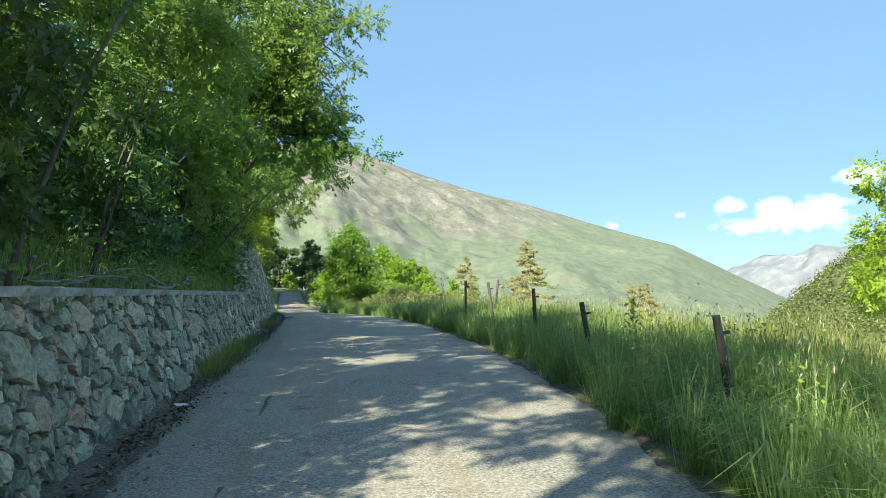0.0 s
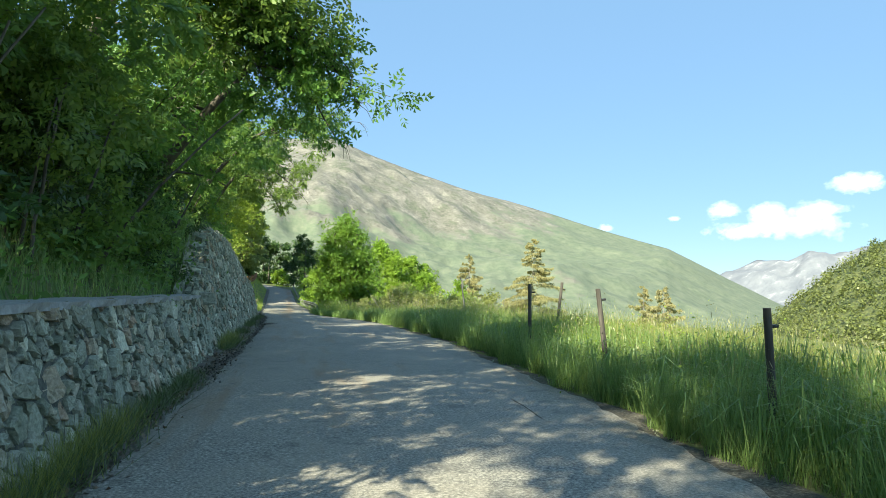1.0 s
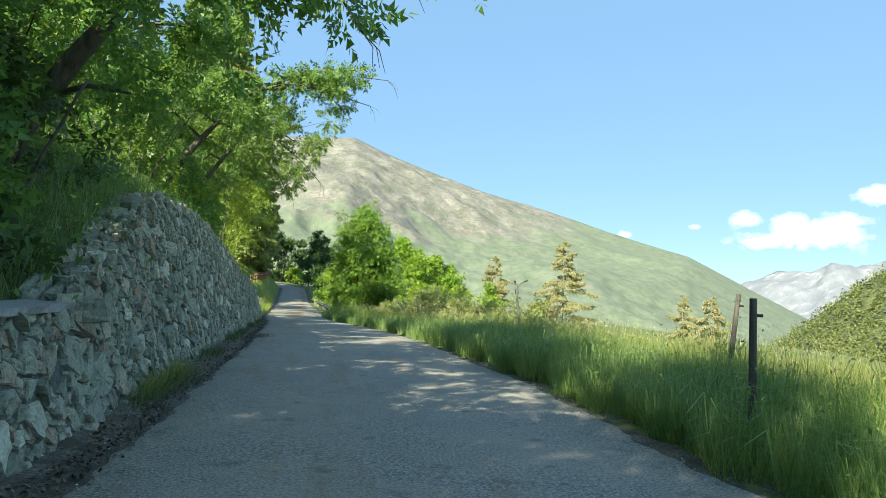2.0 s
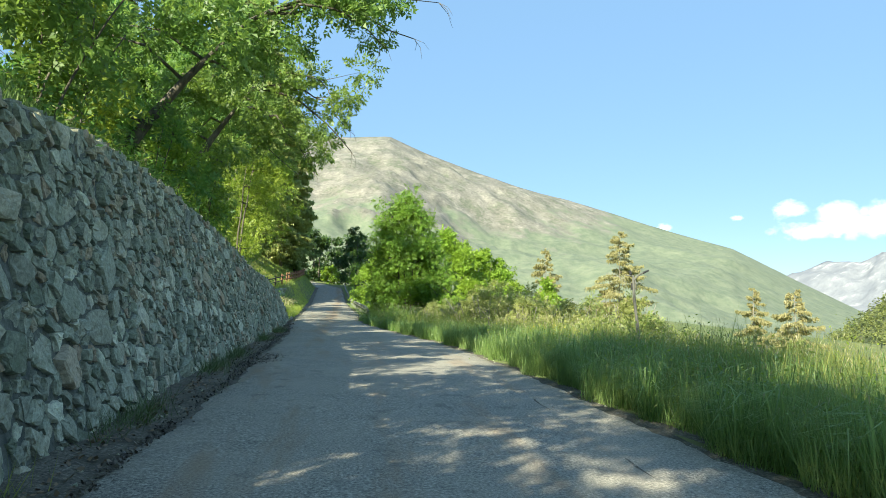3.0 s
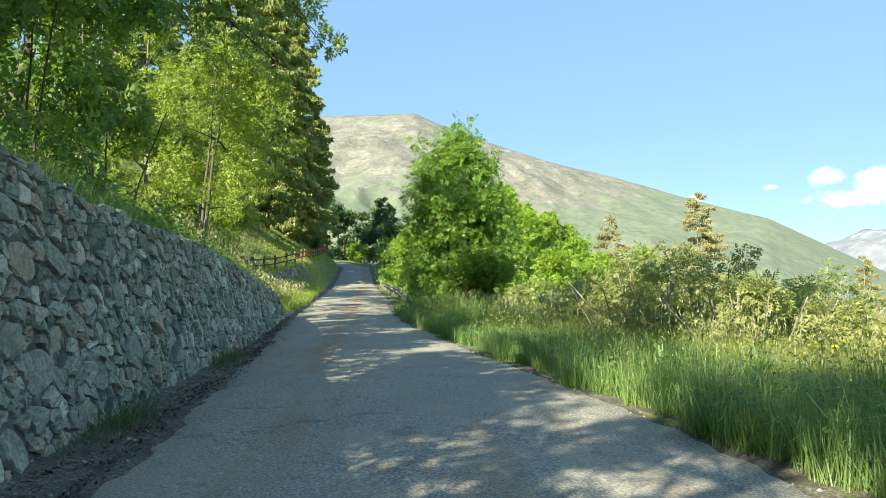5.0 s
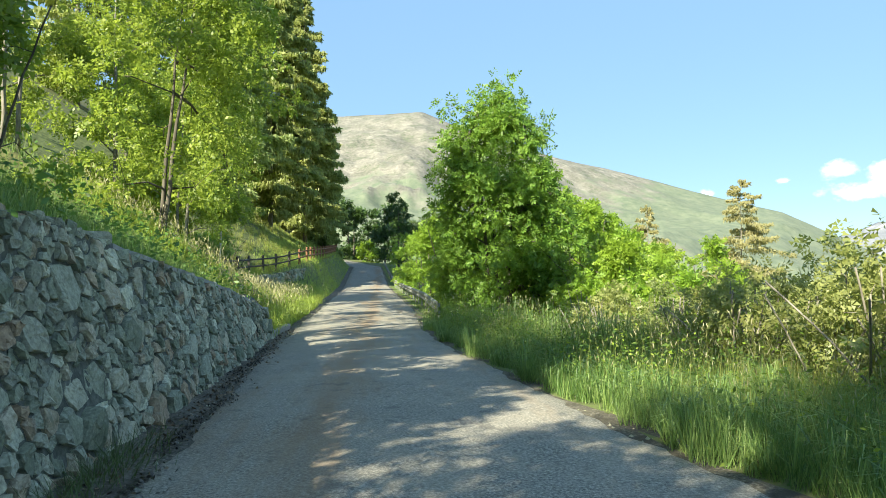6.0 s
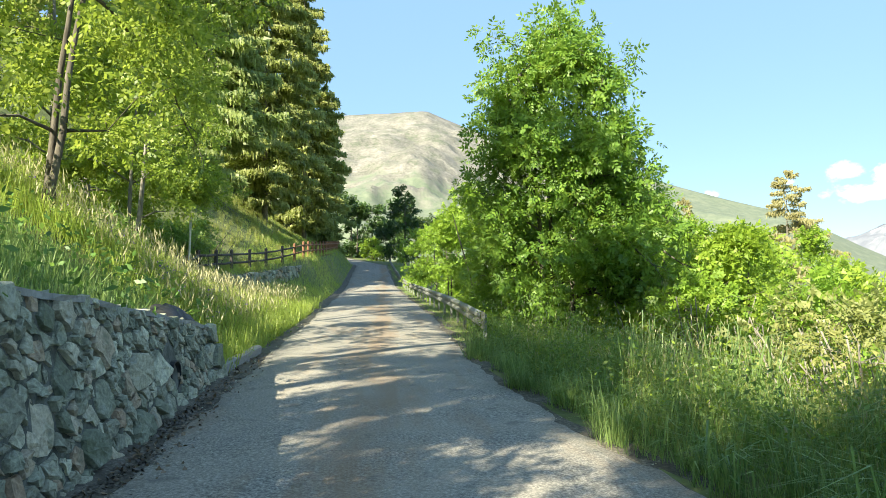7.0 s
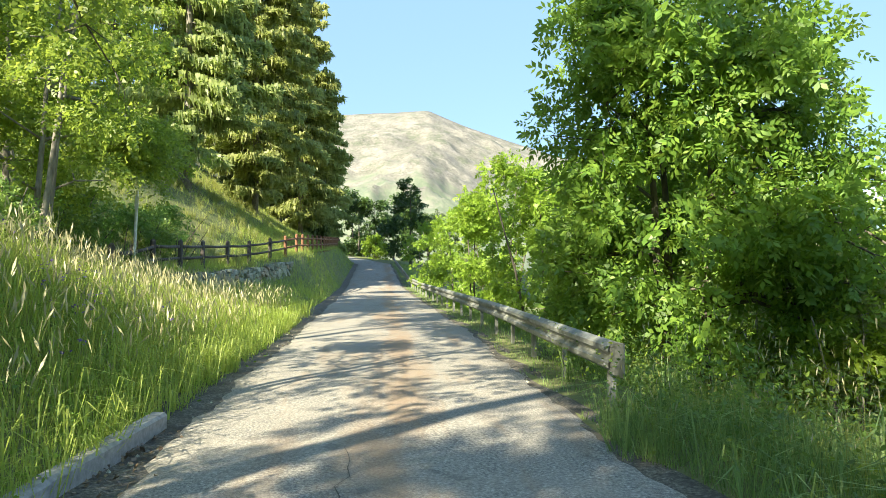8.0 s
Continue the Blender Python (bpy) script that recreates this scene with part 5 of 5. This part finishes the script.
# a tall mullein and dark umbels among the grass
def mullein(x, y, h):
    z = float(land(x, y))
    ob = thing("mullein", pose(x, y, z), "dark green mullein with tall spike and broad leaves", "plant")
    bm = bmesh.new()
    cyl_bm(bm, 0.022, 0.012, h, (0, 0, h / 2), sides=8)
    part("stem", bm, MULLEIN, ob)
    rng = np.random.default_rng(3)
    c = np.stack([rng.normal(0, 0.02, 160), rng.normal(0, 0.02, 160), h * (0.72 + 0.3 * rng.uniform(0, 1, 160))], 1)
    link("spike", fast_quads("spike", leaf_quads(c, 0.06, 0.04, rng, 0, 0.3), MULLEIN), ob, "dense dark flower spike")
    for k in range(16):
        a, f = k * 2.4, 0.35 + 0.4 * k / 16
        d = np.array([math.cos(a), math.sin(a), 0.0])
        s = np.array([-d[1], d[0], 0.0])
        ln, z0 = 0.30 * (1.3 - f), np.array([0, 0, h * f])
        mid, tip = z0 + d * ln * 0.55 + np.array([0, 0, 0.10]), z0 + d * ln + np.array([0, 0, 0.03])
        verts = [z0, mid + s * 0.05, tip, mid - s * 0.05, mid - np.array([0, 0, 0.02])]
        link("leaf", mesh_from("leaf", verts, [(0, 1, 4), (1, 2, 4), (2, 3, 4), (3, 0, 4)], MULLEIN), ob)
    return ob


mullein(5.35, 6.9, 1.05)
x, y = along_right(2, 20, 0.5, 3.0)(60)
q = blades(x, y, land(x, y) - 0.02, 1.35, 0.003, g, 0.10)
heads = np.repeat(q[:, 2], 14, 0) + g.normal(size=(60 * 14, 3)) * np.array([0.035, 0.035, 0.008])
umbels = thing("umbel_plants", Matrix(), "dark seeding umbels on thin stalks in the roadside grass", "flowers", kind="stuff")
link("stalks", fast_quads("stalks", q, UMBEL), umbels)
link("heads", fast_quads("heads", leaf_quads(heads, 0.02, 0.014, g, 0, 2), UMBEL), umbels)

# a slim pole with a forked top
at = (7.66, 31.8, float(land(7.66, 31.8)))
stake = thing("stake", pose(*at, 0, -5.5, 0), "slim weathered wooden pole with forked top in the meadow", "stake")
h = 2.17 - at[2]
link("pole", tubes_mesh("pole", [([(0, 0, -0.2), (0.012, 0, h * 0.4), (-0.012, 0, h * 0.75), (0, 0, h + 0.03)], [0.042, 0.038, 0.034, 0.028])], GREY_WOOD, 9), stake)
link("arm", tubes_mesh("arm", [([(0, -0.01, h - 0.10), (0.10, -0.02, h + 0.01), (0.18, -0.02, h + 0.05), (0.30, -0.02, h + 0.09)], [0.018, 0.020, 0.019, 0.013])], GREY_WOOD, 7), stake)
link("arm", tubes_mesh("arm", [([(0.01, 0.0, h - 0.02), (-0.08, -0.01, h + 0.03), (-0.19, -0.01, h + 0.05)], [0.018, 0.017, 0.011])], GREY_WOOD, 7), stake)
link("brace", tubes_mesh("brace", [([(0.03, -0.03, h - 0.32), (0.04, -0.035, h - 0.18), (0.02, -0.03, h - 0.02)], [0.012, 0.014, 0.012])], GREY_WOOD, 6), stake)
bm = bmesh.new()
cyl_bm(bm, 0.036, 0.030, 0.07, (-0.06, 0, h + 0.10), pose(0, 0, 0, 0, -14, 0), 9)
cyl_bm(bm, 0.022, 0.034, 0.03, (-0.052, 0, h + 0.05), pose(0, 0, 0, 0, -14, 0), 9)
part("insulator", bm, BLACK, stake, "black insulator at the top")
bm = bmesh.new()
cyl_bm(bm, 0.020, 0.016, 0.16, (-0.05, 0, h - 0.22), pose(0, 0, 0, 0, 5, 0), 7)
part("wire_end", bm, BLACK, stake)
bm = bmesh.new()
cyl_bm(bm, 0.026, 0.020, 0.15, (0.31, -0.02, h + 0.095), pose(0, 0, 0, 0, 70, 0), 8)
part("sleeve", bm, BLACK, stake, "dark sleeve on the arm")

# ---- litter, sticks, cracks and pebbles ----
def crack(points, width, seed):
    rng = np.random.default_rng(seed)
    verts, faces = [], []
    pts = [(x + rng.normal(0, 0.02), y) for x, y in points]
    for i, (x, y) in enumerate(pts):
        x2, y2 = pts[min(i + 1, len(pts) - 1)]
        x1, y1 = pts[max(i - 1, 0)]
        nx, ny = -(y2 - y1), x2 - x1
        ln = math.hypot(nx, ny) or 1
        w = width * rng.uniform(0.4, 1.2) * (0.3 if i in (0, len(pts) - 1) else 1)
        for k in (-1, 1):
            px, py = x + k * nx / ln * w, y + k * ny / ln * w
            verts.append((px, py, road_top(px, py) + 0.004))
        if i:
            faces.append((2 * i - 2, 2 * i - 1, 2 * i + 1, 2 * i))
    return link("crack", mesh_from("crack", verts, faces, DIRT), bpy.data.objects["road"], "dark crack in the asphalt")


crack([(-0.62 + 0.016 * n, 1.0 + 0.28 * n) for n in range(22)], 0.022, 1)
crack([(-0.75 + 0.10 * n, 53.6 + 0.13 * math.sin(n)) for n in range(16)], 0.005, 2)
crack([(-0.2 + 0.03 * math.sin(n * 1.3), 52.6 + 0.2 * n) for n in range(14)], 0.004, 3)
crack([(-0.55 + 0.05 * math.sin(n), 33.0 + 0.22 * n) for n in range(20)], 0.012, 4)
crack([(3.3 + 0.01 * n, 22.0 + 0.3 * n) for n in range(24)], 0.014, 5)
crack([(2.6 + 0.025 * n, 8.0 + 0.3 * n) for n in range(20)], 0.014, 6)

drift_rng = np.random.default_rng(61)
drift = [(float(road_left(y)) + drift_rng.uniform(-0.15, 0.12), y, drift_rng.uniform(0.03, 0.07), drift_rng.uniform(0.25, 0.8)) for y in np.arange(2.6, 52, 1.15) + drift_rng.uniform(-0.4, 0.4, 43)]
drift += [(-0.62, 30.6, 0.20, 0.4), (-0.5, 31.5, 0.15, 0.4), (-0.75, 29.9, 0.16, 0.3)]
xs_, ys_ = (np.concatenate([drift_rng.normal(c[k], c[k + 2], 200) for c in drift]) for k in (0, 1))
zs_ = np.array([max(road_top(a, b), float(road_z(b)) + 0.03) for a, b in zip(xs_, ys_)]) + drift_rng.uniform(0.004, 0.02, len(xs_))
tagged(link("washed_debris", fast_quads("washed_debris", leaf_quads(np.stack([xs_, ys_, zs_], 1), 0.042, 0.026, drift_rng, 0.0, 5.0), ROTTEN)), "dark rotted leaves and earth washed onto the asphalt edge", "debris", kind="stuff")

bm = bmesh.new()
box_bm(bm, (0.14, 0.09, 0.012), (0, 0, 0.01), pose(0, 0, 0, 6, 4, 25), 0.003)
scrap = thing("paper_scrap", pose(-1.32, 4.3, road_top(-1.2, 4.3) + 0.01), "small white paper scrap lying at the road edge", "litter")
part("paper", bm, WHITE_PAINT, scrap)

stick_rng = np.random.default_rng(31)
for n in range(11):
    yy = stick_rng.uniform(2.5, 8.2)
    xx = float(wall_x(yy)) - BATTER * float(wall_top(yy)) - stick_rng.uniform(0.05, 0.6)
    ob = thing("dead_branch", pose(xx, yy, float(wall_top(yy)) + 0.06 + 0.14 * stick_rng.uniform(), stick_rng.uniform(-8, 8), 0, stick_rng.uniform(-35, 35)),
               "dry grey branch lying on top of the wall", "dead branch", "dry branches on the wall")
    ln = stick_rng.uniform(0.7, 1.6)
    line = [(stick_rng.normal(0, 0.04), ln * (f - 0.5), 0.05 * math.sin(f * 5 + n)) for f in np.linspace(0, 1, 6)]
    link("stem", tubes_mesh("stem", [(line, [0.022, 0.02, 0.018, 0.015, 0.011, 0.007])], BARK_PALE, 6), ob)
    tip = line[3]
    link("twig", tubes_mesh("twig", [([tip, (tip[0] + 0.12, tip[1] + 0.2, tip[2] + 0.08), (tip[0] + 0.2, tip[1] + 0.42, tip[2] + 0.1)], [0.01, 0.008, 0.004])], BARK_PALE, 5), ob)

yy = g.uniform(-2, 56, 5200)
xx = np.where(yy < 53, wall_x(yy) + 0.06, road_left(yy) - 0.3) + np.abs(g.normal(0, 0.22, len(yy)))
zz = np.array([max(road_top(a, b), float(road_z(b)) + 0.02) for a, b in zip(xx, yy)]) + 0.012
fallen = np.stack([xx, yy, zz], 1)
tagged(link("leaf_litter", fast_quads("leaf_litter", leaf_quads(fallen, 0.055, 0.035, g, 0.0, 4.0), LITTER)), "brown fallen leaves along the foot of the wall", "leaf litter", kind="stuff")

peb_v, peb_f = [], []
peb = np.random.default_rng(41)
for n in range(2600):
    yy = peb.uniform(-2, 75)
    if n % 5 < 3:
        base_x = float(road_left(yy)) + peb.normal(-0.12, 0.2)
    else:
        base_x = float(road_right(yy)) + peb.normal(-0.02, 0.14)
    zz = max(road_top(base_x, yy) - 0.01, float(road_z(yy)) + 0.01)
    r = 0.010 + 0.022 * peb.uniform() ** 3
    o = len(peb_v)
    for k in range(5):
        a = 2 * math.pi * k / 5 + peb.uniform(-0.3, 0.3)
        peb_v.append((base_x + r * math.cos(a), yy + r * math.sin(a), zz - 0.004))
    peb_v.append((base_x + peb.normal(0, r * 0.3), yy + peb.normal(0, r * 0.3), zz + r * peb.uniform(0.5, 1.0)))
    peb_f += [(o + k, o + (k + 1) % 5, o + 5) for k in range(5)]
tagged(link("pebbles", mesh_from("pebbles", peb_v, peb_f, STONE)), "small grey stones scattered along the road edges", "pebbles", kind="stuff")

# ---- guard rail ----
def rail_line(y):
    return float(road_right(y)) + 0.40, y, float(road_z(y))


def guard_rail(y0, y1):
    ob = thing("guard_rail", Matrix(), "weathered galvanised steel guard rail on short posts", "guard rail")
    prof = [(0.0, 0.155), (-0.035, 0.14), (-0.075, 0.105), (-0.075, 0.055), (-0.02, 0.015), (-0.02, -0.015), (-0.075, -0.055), (-0.075, -0.105), (-0.035, -0.14), (0.0, -0.155)]
    step = 4.0
    y = y0
    while y < y1 - 0.1:
        ye = min(y + step, y1)
        verts, faces = [], []
        ss = np.linspace(y, ye + 0.12, 4)
        for s in ss:
            x, yy, z = rail_line(s)
            for k in (0, 1):
                for px, pz in prof:
                    verts.append((x + px + 0.004 * k, yy, z + 0.57 + pz))
        m = len(prof)
        for i in range(3):
            for k in range(m - 1):
                a = i * 2 * m + k
                faces.append((a, a + 1, a + 1 + 2 * m, a + 2 * m))
                faces.append((a + m, a + m + 2 * m, a + m + 1 + 2 * m, a + m + 1))
            for k in (0, m - 1):
                a = i * 2 * m + k
                faces.append((a, a + 2 * m, a + 3 * m, a + m))
        beam = link("rail", mesh_from("rail", verts, faces, GALV), ob)
        x, yy, z = rail_line(y + 0.1)
        for dz in (0.08, -0.08):
            bm = bmesh.new()
            cyl_bm(bm, 0.016, 0.013, 0.02, (x - 0.085, yy, z + 0.57 + dz), pose(0, 0, 0, 0, -90, 0), 8)
            part("bolt", bm, GALV, beam)
        y += step
    # flat flared end plate
    x, yy, z = rail_line(y0)
    bm = bmesh.new()
    box_bm(bm, (0.012, 0.34, 0.33), (x - 0.03, yy - 0.12, z + 0.57), pose(0, 0, 0, 0, 0, 6), 0.005)
    part("end_plate", bm, GALV, ob, "flat flared end of the steel rail")
    yp = y0 + 0.35
    while yp < y1:
        x, yy, z = rail_line(yp)
        bm = bmesh.new()
        g0 = float(land(x + 0.1, yy)) - 0.4
        hgt = z + 0.66 - g0
        box_bm(bm, (0.012, 0.10, hgt), (x + 0.045, yy, g0 + hgt / 2))
        box_bm(bm, (0.055, 0.012, hgt), (x + 0.075, yy - 0.044, g0 + hgt / 2))
        box_bm(bm, (0.055, 0.012, hgt), (x + 0.075, yy + 0.044, g0 + hgt / 2))
        post = part("post", bm, GALV, ob)
        bm = bmesh.new()
        box_bm(bm, (0.05, 0.09, 0.16), (x + 0.02, yy, z + 0.57), bevel=0.008)
        part("spacer", bm, GALV, post)
        yp += 2.0
    return ob


guard_rail(56.4, 128.0)

# ---- wooden fence, marker post and kerb ----
fence = thing("wooden_fence", Matrix(), "rustic wooden fence with round posts and two rails along the path", "fence")
fy = [67.0]
while fy[-1] < 129:
    fy.append(fy[-1] + 2.3)
for i, yy in enumerate(fy):
    x = float(fence_x(yy)) - 0.2
    z = float(land(x, yy))
    bm = bmesh.new()
    cyl_bm(bm, 0.085, 0.08, 1.3, (x, yy, z + 0.35), sides=10)
    cyl_bm(bm, 0.08, 0.03, 0.06, (x, yy, z + 1.03), sides=10)
    # one fence, two colours: shade painted dark up to y 85, sun orange beyond
    wood = OLD_OR_SHADED_WOOD if yy < 85.2 else FENCE_SUNLIT_WOOD
    part("post", bm, wood, fence)
    if i + 1 < len(fy):
        x2 = float(fence_x(fy[i + 1])) - 0.2
        z2 = float(land(x2, fy[i + 1]))
        for hh in (0.42, 0.82):
            me = tubes_mesh("rail", [([(x, yy - 0.12, z + hh), ((x + x2) / 2, (yy + fy[i + 1]) / 2, (z + z2) / 2 + hh - 0.02), (x2, fy[i + 1] + 0.12, z2 + hh)], [0.055, 0.05, 0.052])], wood, 8)
            link("rail", me, fence)

x, y = -6.88, 69.2
z = float(land(x, y))
marker = thing("marker_post", pose(x, y, z - 0.2, 0, 2, 0), "thin pale marker post with a small white plate on the bank", "marker post")
bm = bmesh.new()
cyl_bm(bm, 0.042, 0.038, 2.75, (0, 0, 1.375), sides=10)
part("pole", bm, WHITE_PAINT, marker)
bm = bmesh.new()
box_bm(bm, (0.10, 0.02, 0.36), (0.012, -0.045, 2.40), bevel=0.006)
part("plate", bm, WHITE_PAINT, marker, "small white plate")
bm = bmesh.new()
box_bm(bm, (0.5, 0.22, 0.06), (0.05, -0.1, 0.28), bevel=0.012)
part("foot_board", bm, BARK_PALE, marker)

kerb = thing("kerb", Matrix(), "grey concrete kerb at the end of the stone wall", "kerb", kind="structure")
for n in range(3):
    y0 = 53.2 + n * 0.98
    x = -1.99 + 0.02 * n
    bm = bmesh.new()
    box_bm(bm, (0.15, 0.965, 0.34), (x, y0 + 0.48, float(road_z(y0)) + 0.0), pose(0, 0, 0, 0, 2 * (n - 1), -3), 0.025)
    part("kerb_stone", bm, CONCRETE, kerb)

# black drain pipe in the wall
py_, pz_ = 51.12, 0.37
px_ = main_place(py_, pz_, 0)[0]
drain = thing("drain_pipe", pose(px_, py_, pz_, 0, 90, 0), "black plastic drain pipe opening in the stone wall", "drain pipe")
verts, faces = [], []
for zz, rr in ((-0.3, 0.165), (0.03, 0.165), (0.03, 0.150), (-0.29, 0.150)):
    verts += [(rr * math.cos(a), rr * math.sin(a), zz) for a in np.linspace(0, 2 * math.pi, 21)[:-1]]
for ring in range(3):
    faces += [(ring * 20 + k, ring * 20 + (k + 1) % 20, ring * 20 + 20 + (k + 1) % 20, ring * 20 + 20 + k) for k in range(20)]
faces.append(tuple(60 + k for k in range(20)))
link("pipe", mesh_from("pipe", verts, faces, BLACK), drain)

# ---- the stones, last ----
def terrace_place(u, v, out):
    return (float(fence_x(u)) + 0.36 - 0.12 * (v - float(fence_z(u))) + out, u, v)


stone_wall("wall_terrace", 70.5, 84.0, "low dry stone wall below the wooden fence", 9, (70, 82), 0.42, 0.18, terrace_place,
           lambda u: float(fence_z(u)) - 0.85, lambda u: float(fence_z(u)) - 0.12 + 0.05 * math.sin(u * 2.3), 0.09)
cap_v, cap_f = [], []
cap_y = np.arange(-10, STEP - 0.1, 0.2)
for n, yy in enumerate(cap_y):
    t = float(wall_top(yy))
    for o, dz in ((0.06, -0.05), (0.07, 0.015 + 0.004 * math.sin(yy * 5)), (-0.36, 0.03 + 0.006 * math.sin(yy * 3)), (-0.38, -0.05)):
        p = main_place(yy, t, o + 0.012 * math.sin(yy * 7 + dz * 40))
        cap_v.append((p[0], p[1], p[2] + dz))
    if n:
        cap_f += [((n - 1) * 4 + k, (n - 1) * 4 + (k + 1) % 4, n * 4 + (k + 1) % 4, n * 4 + k) for k in range(4)]
end_v, end_f = [], []
for n, yy in enumerate(np.arange(43.5, WALL_END + 0.01, 0.3)):
    t = float(wall_top(yy))
    for o, dz in ((0.035, -0.05), (0.04, 0.0), (-0.38, 0.012), (-0.40, -0.05)):
        p = main_place(yy, t, o + 0.008 * math.sin(yy * 7 + dz * 40))
        end_v.append((p[0], p[1], p[2] + dz + 0.008 * math.sin(yy * 4)))
    if n:
        end_f += [((n - 1) * 4 + k, (n - 1) * 4 + (k + 1) % 4, n * 4 + (k + 1) % 4, n * 4 + k) for k in range(4)]
    last = n * 4
end_f += [(0, 1, 2, 3), (last + 3, last + 2, last + 1, last)]
END_CAP = mesh_from("cap", end_v, end_f, CAP)
sy = 52.2
sp = main_place(sy, float(wall_top(sy)), -0.30)
sheet_v, sheet_f = [], []
for a in range(13):
    for b in range(9):
        fa, fb = a / 12 - 0.5, b / 8 - 0.5
        bulge = math.cos(math.pi * fa) ** 0.6 * math.cos(math.pi * fb) ** 0.6 if abs(fa) < 0.5 and abs(fb) < 0.5 else 0.0
        sheet_v.append((sp[0] + fb * 0.55 + 0.02 * math.sin(a * 2.1), sp[1] + fa * 1.0 + 0.03 * math.sin(b * 1.9), float(wall_top(sp[1] + fa * 1.0)) + 0.02 + 0.20 * bulge + 0.025 * math.sin(a * 1.7 + b * 2.3) * bulge))
        if a and b:
            i = a * 9 + b
            sheet_f.append((i - 10, i - 9, i, i - 1))
sheet = link("plastic_sheet", mesh_from("plastic_sheet", sheet_v, sheet_f, BLACK, True))
tagged(sheet, "crumpled dark plastic sheet lying on the end of the wall", "plastic sheet")
CAP_MESH = mesh_from("cap", cap_v, cap_f, CAP)
low = stone_wall("wall_low", -10.0, STEP - 0.1, "low grey rubble stone retaining wall with mortar cap", 3, (3.5, 12.0), 0.52, 0.085)
high = stone_wall("wall_high", STEP, WALL_END, "high grey rubble stone retaining wall leaning back", 4, (18, 26.0), 0.46, 0.085, keep_out=(py_, pz_))
link("cap", CAP_MESH, low, "pale mortar cap along the top")
link("cap", END_CAP, high, "thin pale mortar cap at the end of the wall")

# rough stones along the top of the high wall
def coping_place(u, v, out):
    t = float(wall_top(u))
    return (main_place(u, t, v)[0], u, t - 0.03 + out)


cop_cells, cop_rng = rubble(STEP, 43.4, lambda u: -0.42, lambda u: 0.0, 12, 0.34, 0.12)
cop_v, cop_f = [], []
for c in cop_cells:
    v, f = stone_mesh(c, cop_rng, coping_place, 0.09)
    o = len(cop_v)
    cop_v += v
    cop_f += [tuple(i + o for i in q) for q in f]
tagged(link("coping_stones", mesh_from("coping_stones", cop_v, cop_f, STONE), high), kind="stuff")


# stones on the end of the high wall, where it steps up from the low one
def step_place(u, v, out):
    p = main_place(STEP, v, -u)
    return (p[0], STEP - out, v)


step_cells, step_rng = rubble(0.0, 0.44, lambda u: 1.30, lambda u: 1.50, 11, 0.24, 0.10)
for c in step_cells:
    v, f = stone_mesh(c, step_rng, step_place, 0.05)
    link("stone", mesh_from("stone", v, f, STONE), high)
